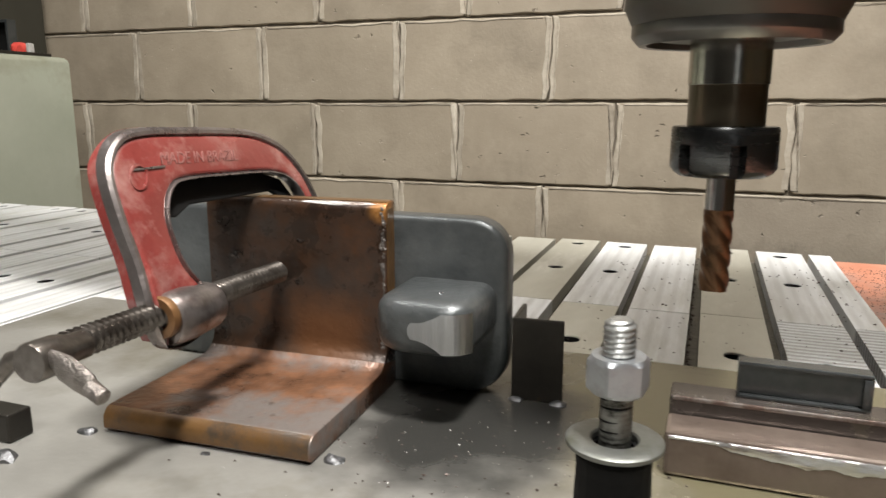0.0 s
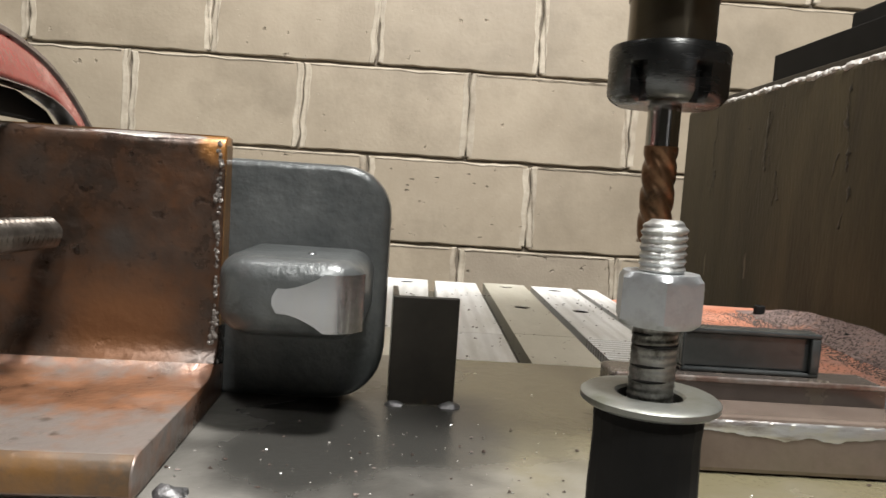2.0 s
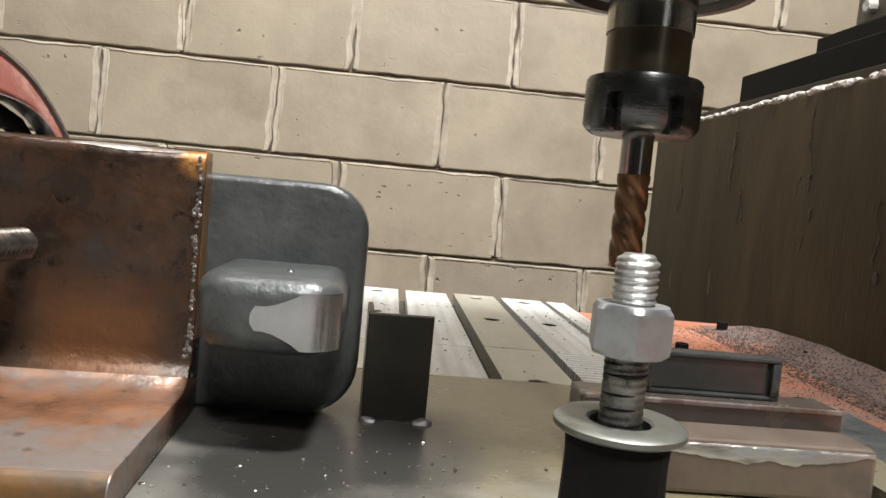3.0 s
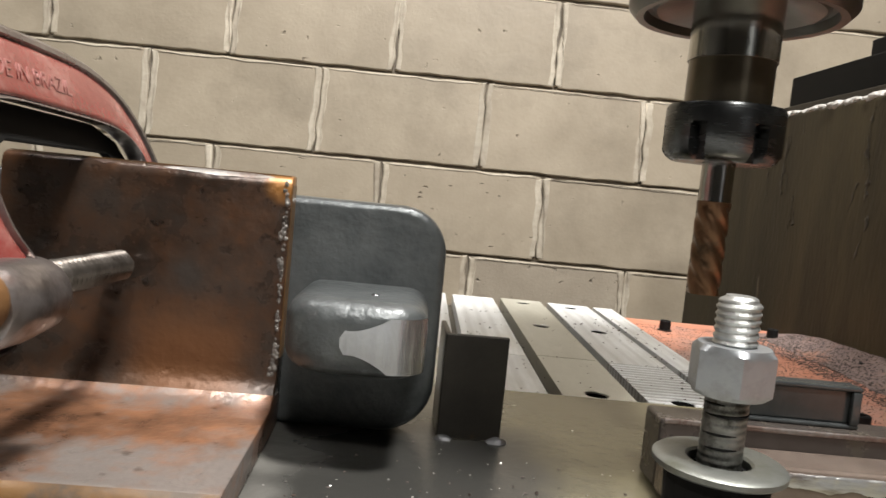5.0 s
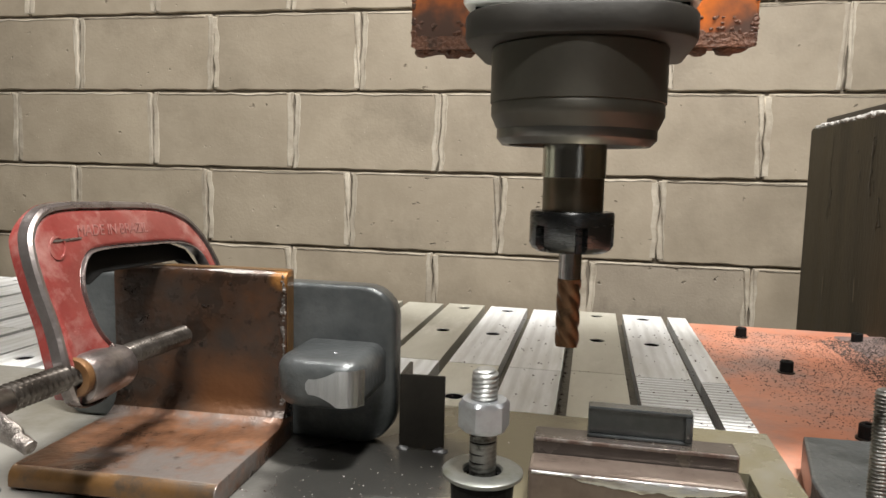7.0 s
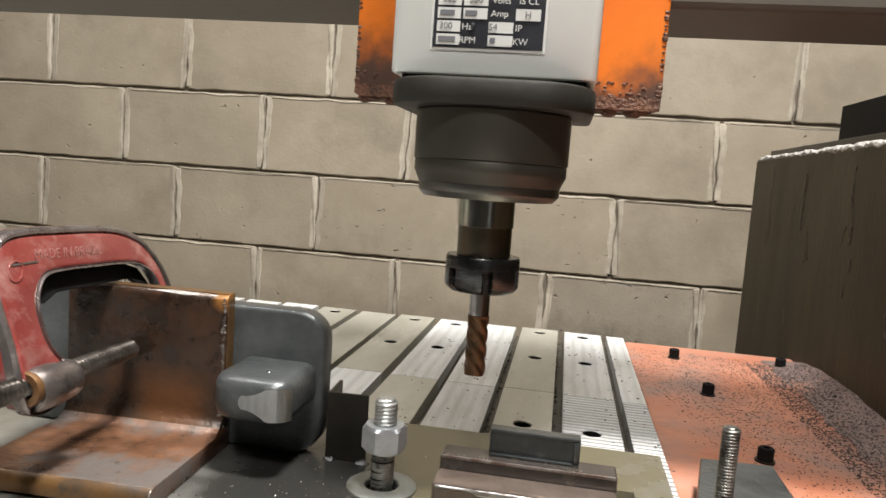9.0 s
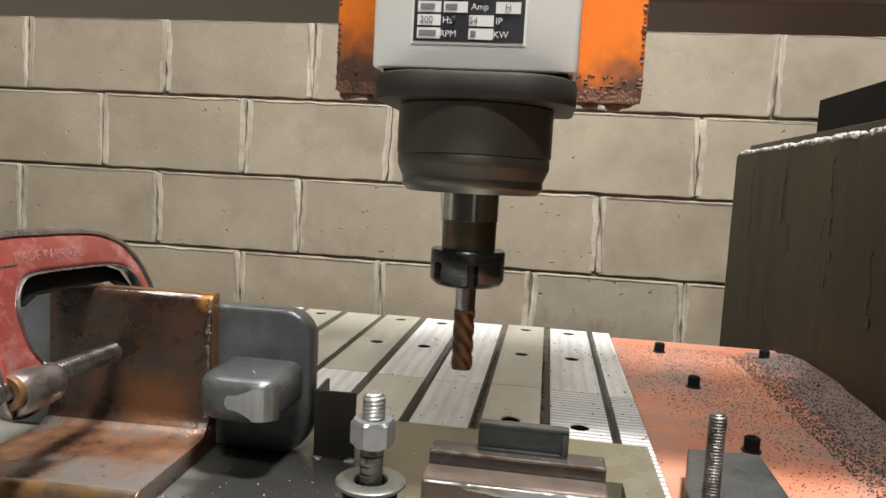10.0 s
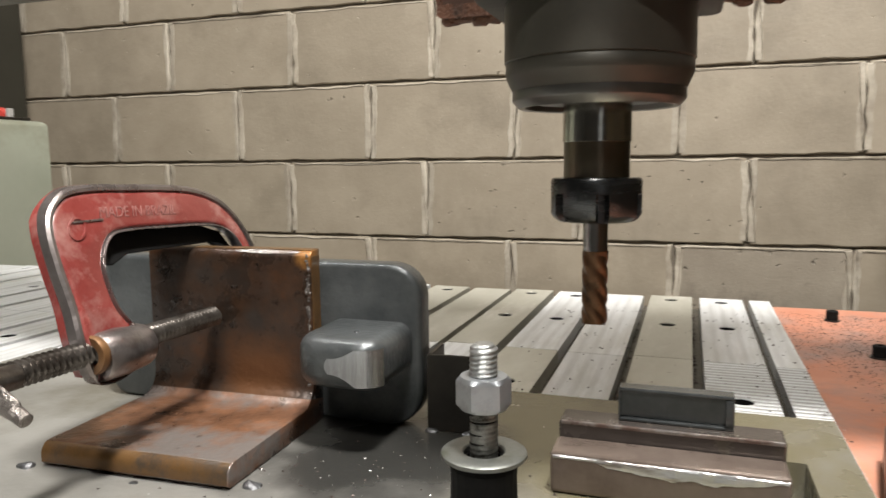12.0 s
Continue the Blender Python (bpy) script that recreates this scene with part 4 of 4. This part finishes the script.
part("block_body", prism([(0.1520, 0.7485), (0.2046, 0.751), (0.2010, 0.55), (0.1345, 0.55), (0.1370, 0.674)], "xy", Z_BASE + 0.0003, 1.030, 0.002), M_FORGED, grey)
lug = thing("steel_lug", (-0.293, 0.482, Z_PLATE), "small dark steel lug welded to the plate", "steel lug")
part("lug_body", block(-0.303, -0.2835, 0.478, 0.490, Z_PLATE + 0.0002, 1.066, 0.001), M_DARKST, lug)

# ---- spindle ----
AX, AY, ZN = -0.0065, 0.580, 1.178
spindle = thing("milling_spindle", (AX, AY, ZN + 0.1), "dark milling spindle with white motor and orange carrier", "spindle")


def turned(name, profile, material, label="", parent=None, segments=56):
    return part(name, lathe(profile, (AX, AY, ZN), segments=segments), material, parent or spindle, label, smooth=True)


turned("spindle_body", [(0.0372, 0.0470), (0.0376, 0.0475), (0.0400, 0.0528), (0.0403, 0.0535), (0.0403, 0.0580), (0.0401, 0.0583), (0.0401, 0.0588), (0.0408, 0.0592), (0.0408, 0.0835), (0.0400, 0.0845)], M_SPINDLE, "dark turned spindle body")
turned("bottom_ring", [(0.0150, 0.0465), (0.0205, 0.0440), (0.0275, 0.0420), (0.0290, 0.0432), (0.0310, 0.0432), (0.0318, 0.0400), (0.0345, 0.0397), (0.0371, 0.0425), (0.0374, 0.0432), (0.0374, 0.0470)], M_RING, "polished bottom ring")
turned("neck", [(0.0150, 0.0250), (0.0150, 0.0460)], M_NECK, "polished steel neck")
pr = [(0.0138, 0.0090)]
for k in range(14):
    pr += [(0.0145, 0.0096 + k * 0.00108), (0.01442, 0.0096 + (k + 0.5) * 0.00108)]
turned("threaded_neck", pr + [(0.0145, 0.0249), (0.0150, 0.0250)], M_THREAD, "brown threaded neck")
nut_bm = lathe([(0.0060, -0.0100), (0.0165, -0.0100), (0.0186, -0.0086), (0.0200, -0.0066), (0.0200, 0.0018), (0.0200, 0.0026), (0.0200, 0.0080), (0.0194, 0.0092), (0.0140, 0.0095)], (AX, AY, ZN), segments=108)
for v in nut_bm.verts:
    dx, dy, dz = v.co.x - AX, v.co.y - AY, v.co.z - ZN
    r = math.hypot(dx, dy)
    if r > 0.016 and dz < 0.0020 and abs((math.degrees(math.atan2(dy, dx)) + 105) % 60 - 30) < 5.5:
        v.co.x, v.co.y = AX + dx * 0.0158 / r, AY + dy * 0.0158 / r
part("collet_nut", nut_bm, M_NUT, spindle, "blackened collet nut with wrench slots", smooth=True)
tool = turned("shank", [(0.0, -0.0235), (0.0055, -0.0235), (0.0055, -0.0090)], M_SHANK, "steel tool shank", segments=32)
bm = bmesh.new()
rings = []
for i in range(37):
    h = -0.0235 - 0.0330 * i / 36
    twist = -h * 2 * math.pi / 0.036
    ring = []
    for j in range(48):
        a = 2 * math.pi * j / 48
        ph = (4 * (a - twist) / (2 * math.pi)) % 1.0
        r = 0.0058 if ph < 0.42 or i < 2 else 0.0058 - 0.0007 * math.sin(math.pi * (ph - 0.42) / 0.58) ** 0.7
        ring.append(bm.verts.new((AX + r * math.cos(a), AY + r * math.sin(a), ZN + h)))
    rings.append(ring)
for a, b in zip(rings, rings[1:]):
    for j in range(48):
        bm.faces.new((a[j], a[(j + 1) % 48], b[(j + 1) % 48], b[j]))
bm.faces.new(rings[-1])
part("cutter", bm, M_COATED, tool, "bronze-coated cutting flutes", smooth=True)
fl = rounded_rect(AX - 0.0515, AX + 0.0515, AY - 0.0445, AY + 0.050, (0.032, 0.032, 0.006, 0.006), 8)
part("mounting_flange", prism(fl, "xy", ZN + 0.0845, ZN + 0.0975, 0.002), M_FLANGE, spindle, "oily black mounting flange", smooth=True)
part("gasket", block(AX - 0.046, AX + 0.046, AY - 0.022, AY + 0.06, ZN + 0.0977, ZN + 0.1003), M_BLACK, spindle, "black torn gasket")
housing = part("motor_housing", prism(rounded_rect(AX - 0.0515, AX + 0.0510, AY - 0.027, AY + 0.0715, (0.005, 0.005, 0.003, 0.003), 4), "xy", ZN + 0.1005, ZN + 0.36, 0.0015), M_WHITE, spindle, "white painted motor housing", smooth=True)
carrier = part("carrier_plate", prism(rounded_rect(AX - 0.100, AX + 0.0925, ZN + 0.0970, ZN + 0.36, (0.006, 0.006, 0.002, 0.002), 4), "xz", AY + 0.0725, AY + 0.0845, 0.0015), M_ORANGE, spindle, "orange carrier plate with rusty grime")
rnd = random.Random(11)
clots = []
for k in range(420):
    side = rnd.random()
    gx = AX - 0.099 + 0.190 * rnd.random()
    gz = ZN + 0.098 + 0.016 * rnd.random() ** 1.8
    if side < 0.16:
        gx, gz = AX + (-0.0985 if rnd.random() < 0.5 else 0.091), ZN + 0.099 + 0.07 * rnd.random() ** 1.5
    s = 0.0005 + 0.0008 * rnd.random()
    clots.append(lump((gx, AY + 0.0724, gz), (s * 1.4, s * 0.5, s), k, 1))
for k in range(40):
    gx = AX - 0.096 + 0.183 * rnd.random()
    clots.append(lump((gx, AY + 0.0785, ZN + 0.0968), (0.006, 0.005, 0.0012 + 0.003 * rnd.random() ** 2), k, 1))
part("grime", join(*clots), M_GRIME, carrier, "rusty brown clots of grime", smooth=True)
part("grime_band", prism(rounded_rect(AX - 0.0995, AX + 0.0920, ZN + 0.0974, ZN + 0.1050, (0.0038, 0.0038, 0.0025, 0.0025), 4), "xz", AY + 0.0716, AY + 0.0724), M_GRIME, carrier, "rusty brown grime")
arm = thing("spindle_slide", (AX, AY + 0.2, ZN + 0.3), "dark slide joining the spindle to the gantry", "slide")
part("slide_body", block(AX - 0.09, AX + 0.082, AY + 0.0855, 0.6895, ZN + 0.215, ZN + 0.36, 0.002), M_BEAM, arm)

# rating plate
FY, ZL = AY - 0.0272, ZN - 0.002
UP = pose(0, 0, 0, 90, 0, 0)


def flat(name, x0, x1, z0, z1, lift, material, parent):
    return part(name, block(AX + x0, AX + x1, FY - lift - 0.0003, FY - lift, ZL + z0, ZL + z1), material, parent)


badge = flat("rating_plate", -0.0315, 0.0250, 0.1140, 0.1640, 0.0003, M_LABELWHT, housing)
tagged(badge, "black and white printed rating plate")
flat("black_field", -0.0303, 0.0238, 0.1154, 0.1628, 0.0007, M_LABELBLK, badge)
rows = (0.1165, 0.1228, 0.1291, 0.1354)
for k, z in enumerate(rows):
    flat("white_cell", -0.0285, -0.0170, z, z + 0.0052, 0.0011, M_LABELWHT, badge)
    c0, c1 = ((-0.0030, 0.0090), (-0.0030, 0.0090), (-0.0158, -0.0040), (-0.0158, -0.0040))[k]
    flat("white_cell", c0, c1, z, z + 0.0052, 0.0011, M_LABELWHT, badge)
flat("white_cell", 0.0098, 0.0218, 0.1290, 0.1345, 0.0011, M_LABELWHT, badge)
for words, x, z, m in (("RPM", -0.0130, 0.1188, M_LABELWHT), ("Hz", -0.0136, 0.1252, M_LABELWHT), ("Amp", 0.0020, 0.1318, M_LABELWHT), ("Volts", 0.0026, 0.1380, M_LABELWHT), ("KW", 0.0128, 0.1188, M_LABELWHT),
                       ("IP", 0.0116, 0.1252, M_LABELWHT), ("IS CL", 0.0158, 0.1380, M_LABELWHT), ("H", 0.0158, 0.1316, M_PRINT), ("54", -0.0008, 0.1253, M_PRINT), ("300", -0.0240, 0.1253, M_PRINT), ("220", -0.0228, 0.1380, M_PRINT), ("380", -0.0098, 0.1380, M_PRINT)):
    lettering(words, 0.0044, (AX + x, FY - 0.0018, ZL + z), UP, m, badge, "printed_word", 0.0001)
for x0, x1, z in ((-0.0275, -0.0190, 0.1180), (-0.0272, -0.0200, 0.1306), (-0.0148, -0.0090, 0.1306), (-0.0020, 0.0006, 0.1180)):
    flat("printed_bar", x0, x1, z, z + 0.0024, 0.0016, M_PRINT, badge)
part("rivet", lathe([(0, 0.0012), (0.001, 0.001), (0.0016, 0)], (AX - 0.0108, FY - 0.0012, ZL + 0.1260), (0, -1, 0), 12), M_CUT, badge, smooth=True)

# ---- swarf ----
def swarf(name, count, place, size, material, label, seed):
    rnd = random.Random(seed)
    verts, faces = [], []
    for _ in range(count):
        x, y, z = place(rnd)
        s = size * (0.5 + rnd.random())
        a = rnd.random() * 6.28
        i = len(verts)
        for k in range(3):
            verts.append((x + s * math.cos(a + 2.1 * k) * (1 if k else 1.8), y + s * math.sin(a + 2.1 * k), z))
        verts.append((x, y, z + s * (0.5 + 0.6 * rnd.random())))
        faces += [(i, i + 1, i + 2), (i, i + 1, i + 3), (i + 1, i + 2, i + 3), (i + 2, i, i + 3)]
    me = bpy.data.meshes.new(name)
    me.from_pydata(verts, [], faces)
    me.materials.append(material)
    return tagged(new(name, me), label, "swarf", kind="stuff")


def on_base(r):
    while True:
        x, y = 0.14 + 0.20 * r.random(), 0.60 + 0.62 * r.random()
        d = noise.noise(Vector((x * 9, y * 6, 3.3))) * 0.5 + (x - 0.14) * 4.2 - 0.35 + 0.25 * (y > 0.85)
        if r.random() < d + 0.12:
            return x, y, Z_BASE + 0.0004


def on_bank(r):
    x, y = 0.29 + 0.07 * r.random(), 0.5 + 0.7 * r.random()
    f = max(0, min(1, (x - 0.314) / 0.056)) ** 1.6 * max(0, min(1, (1.235 - y) / 0.16)) ** 0.6
    return x, y, Z_BASE + 0.0006 + (0.027 + 0.006 * noise.noise(Vector((x * 30, y * 20, 0)))) * f


swarf("swarf_on_base", 6500, on_base, 0.0006, M_CHIP, "dark swarf scattered on the orange base", 1)
swarf("swarf_on_dust", 9500, on_bank, 0.0008, M_CHIP, "dark swarf piled on the dust", 2)
swarf("swarf_on_slats", 300, lambda r: (0.13 - 0.24 * r.random() ** 1.3, 0.69 + 0.42 * r.random(), Z_TABLE + 0.0002), 0.0008, M_CHIP, "dark swarf scattered on the slats", 3)
swarf("swarf_in_slots", 380, lambda r: (0.0995 - 0.0573 * r.choice((0, 1, 1, 2)) - 0.0045 * r.random(), 0.69 + 0.48 * r.random(), 1.0128), 0.0013, M_CHIP, "dark swarf lying in the table slots", 5)
swarf("swarf_on_plate", 110, lambda r: (-0.085 + 0.055 * r.gauss(0, 1), 0.53 + 0.035 * r.gauss(0, 1), Z_PLATE + 0.0002), 0.00028, M_CHIPLT, "bright swarf scattered on the work plate", 7)
swarf("dark_swarf_on_plate", 130, lambda r: (-0.075 + 0.06 * r.gauss(0, 1), 0.525 + 0.035 * r.gauss(0, 1), Z_PLATE + 0.0002), 0.0006, M_CHIP, "dark swarf scattered on the work plate", 8)

# ---- table slats ----
PITCH, WIDE = 0.0573, 0.0485


def slat_mesh(name, w, y0, y1, holes, material=None, ridges=0.0):
    bm = drilled_strip(w, y0, y1, holes, 0.0078, 1.0127, Z_TABLE)
    bmesh.ops.recalc_face_normals(bm, faces=bm.faces)
    me = bpy.data.meshes.new(name)
    bm.to_mesh(me)
    bm.free()
    me.materials.append(material or M_SLAT)
    return me


FAR, NEAR = (1.018, 1.157), (0.785, 0.56)
far_holed, far_plain = slat_mesh("slat", WIDE, 0.8865, 1.1815, FAR), slat_mesh("slat", WIDE, 0.8865, 1.1815, ())
near_holed, near_plain = slat_mesh("slat", WIDE, 0.055, 0.8852, NEAR), slat_mesh("slat", WIDE, 0.055, 0.8852, ())
far_dull, near_dull = slat_mesh("slat", WIDE, 0.8865, 1.1815, FAR, M_DULL), slat_mesh("slat", WIDE, 0.055, 0.8852, NEAR, M_DULL)
plain_dull = slat_mesh("slat", WIDE, 0.8865, 1.1815, (), M_DULL)
edge_far, edge_near = slat_mesh("slat", 0.0225, 0.8865, 1.1835, ()), slat_mesh("slat", 0.0225, 0.055, 0.8852, (), M_RIDGED)
near_ridged = slat_mesh("slat", WIDE, 0.055, 0.8852, NEAR, M_RIDGED)
# screw head plus an added black liner that paints the hole's shade
bm = lathe([(0.0028, -0.0050), (0.0028, -0.0025), (0.0055, -0.0025), (0.006, -0.0035), (0.006, -0.0065), (0.00755, -0.0065), (0.00755, 0.0046)], (0, 0, 0), segments=24)
head = bpy.data.meshes.new("slat_screw_hole_shade")
bm.to_mesh(head)
bm.free()
head.materials.append(M_BLACK)
for k in range(0, 25):
    x = 0.1157 if k == 0 else 0.0725 - PITCH * (k - 1)
    pair = (edge_far, edge_near) if k == 0 else (plain_dull if k == 6 else far_plain, near_plain) if k % 3 == 0 else (far_holed, near_holed)
    pair = {1: (far_holed, near_ridged), 2: (far_dull, near_dull), 4: (far_holed, near_dull), 5: (far_dull, near_holed), 7: (far_dull, near_dull), 11: (far_dull, near_holed)}.get(k, pair)
    for me in pair:
        ob = new("slat", me)
        ob.parent = table
        ob.location = Vector((x, 0, 0.0006 * ((k * 7) % 3 - 1))) - ORIGIN[table]
    if k and k % 3:
        for y in FAR + NEAR:
            ob = new("slat_screw_hole_shade", head)
            ob.parent = table
            ob.location = Vector((x, y, Z_TABLE - 0.0055)) - ORIGIN[table]
# ---- wall blocks ----
COURSE, BLOCK = 0.2, 0.386


def wobbly(w, h, seed, amount, n=14):
    """A rectangle's outline with hand-laid, uneven edges."""
    out = []
    for (ax, ay), (bx, by), m in (((-1, -1), (1, -1), n), ((1, -1), (1, 1), n // 2), ((1, 1), (-1, 1), n), ((-1, 1), (-1, -1), n // 2)):
        for k in range(m):
            t = k / m
            x, y = (ax + (bx - ax) * t) * w / 2, (ay + (by - ay) * t) * h / 2
            q = Vector((x * 22, y * 22, seed * 7.3))
            out.append((x + amount * noise.noise(q), y + amount * noise.noise(q + Vector((9, 4, 2)))))
    return out


def shared_block(name, w, h, d, bevel, material, seed, amount):
    bm = prism(wobbly(w, h, seed, amount), "xz", 0, d, bevel, 2)
    for f in bm.faces:
        f.smooth = abs(f.normal.y) < 0.95
    me = bpy.data.meshes.new(name)
    bm.to_mesh(me)
    bm.free()
    me.materials.append(material)
    return me


blocks = [shared_block("wall_block", BLOCK - 0.013, COURSE - 0.0065, 0.014, 0.0035, M_BLOCK, s, 0.0035) for s in range(7)]
stained = shared_block("wall_block", BLOCK - 0.013, COURSE - 0.0065, 0.014, 0.0035, M_STAIN, 9, 0.0035)
pitted = shared_block("wall_block", BLOCK - 0.013, COURSE - 0.0065, 0.014, 0.0035, M_PITTED, 3, 0.0035)
joints = [shared_block("wall_joint", 0.0150, COURSE - 0.009, 0.0138, 0.0035, M_MORTAR, s + 20, 0.0085) for s in range(5)]
lips = [shared_block("wall_joint", BLOCK - 0.036, 0.0048, 0.012, 0.002, M_MORTAR, s + 40, 0.0046) for s in range(5)]
rnd = random.Random(5)
LAID = {0: (-1.152, -0.768, -0.386, 0.001, 0.374), 1: (-1.410, -1.008, -0.607, -0.220, 0.158, 0.541), 2: (-1.592, -1.167, -0.763, -0.376, 0.005, 0.379), 3: (-1.388, -0.988, -0.584, -0.210, 0.158, 0.539)}
for row in range(-2, 8):
    zc = 0.9 + COURSE * row
    marks = LAID.get(row, tuple((0.004 if row % 2 == 0 else 0.165) + BLOCK * c for c in range(-3, 2)))
    marks = [marks[0] - BLOCK * c for c in (4, 3, 2, 1)] + list(marks) + [marks[-1] + BLOCK * c for c in (1, 2, 3)]
    for c, (x, x_next) in enumerate(zip(marks, marks[1:])):
        ob = new("wall_block", stained if row == 0 and abs(x - 0.001) < 0.01 else pitted if row == 1 and -0.7 < x < 0.0 else rnd.choice(blocks))
        ob.parent = wall
        ob.location = ((x + x_next) / 2, 2.0 + 0.0009 * rnd.random(), zc)
        ob.scale = ((x_next - x - 0.013) / (BLOCK - 0.013), 1, 1)
        for dx in (-0.0092, 0.0092):
            ob = new("wall_joint", rnd.choice(joints))
            ob.parent = wall
            ob.location = (x + dx, 1.9995 + 0.0003 * rnd.random(), zc + 0.001)
        ob = new("wall_joint", rnd.choice(lips))
        ob.parent = wall
        ob.location = ((x + x_next) / 2, 1.9988 + 0.0003 * rnd.random(), zc + COURSE / 2 - 0.0075)
        ob.scale = ((x_next - x - 0.036) / (BLOCK - 0.036), 1, 1)
for x0, x1, z0, z1 in ((-4.19, -2.70, 0.0, 4.2), (1.56, 4.19, 0.0, 4.2), (-2.70, 1.56, 2.402, 4.2), (-2.70, 1.56, 0.0, 0.398)):
    part("plain_panel", block(x0, x1, 2.0, 2.0098, z0, z1), M_BLOCK, None).parent = wall
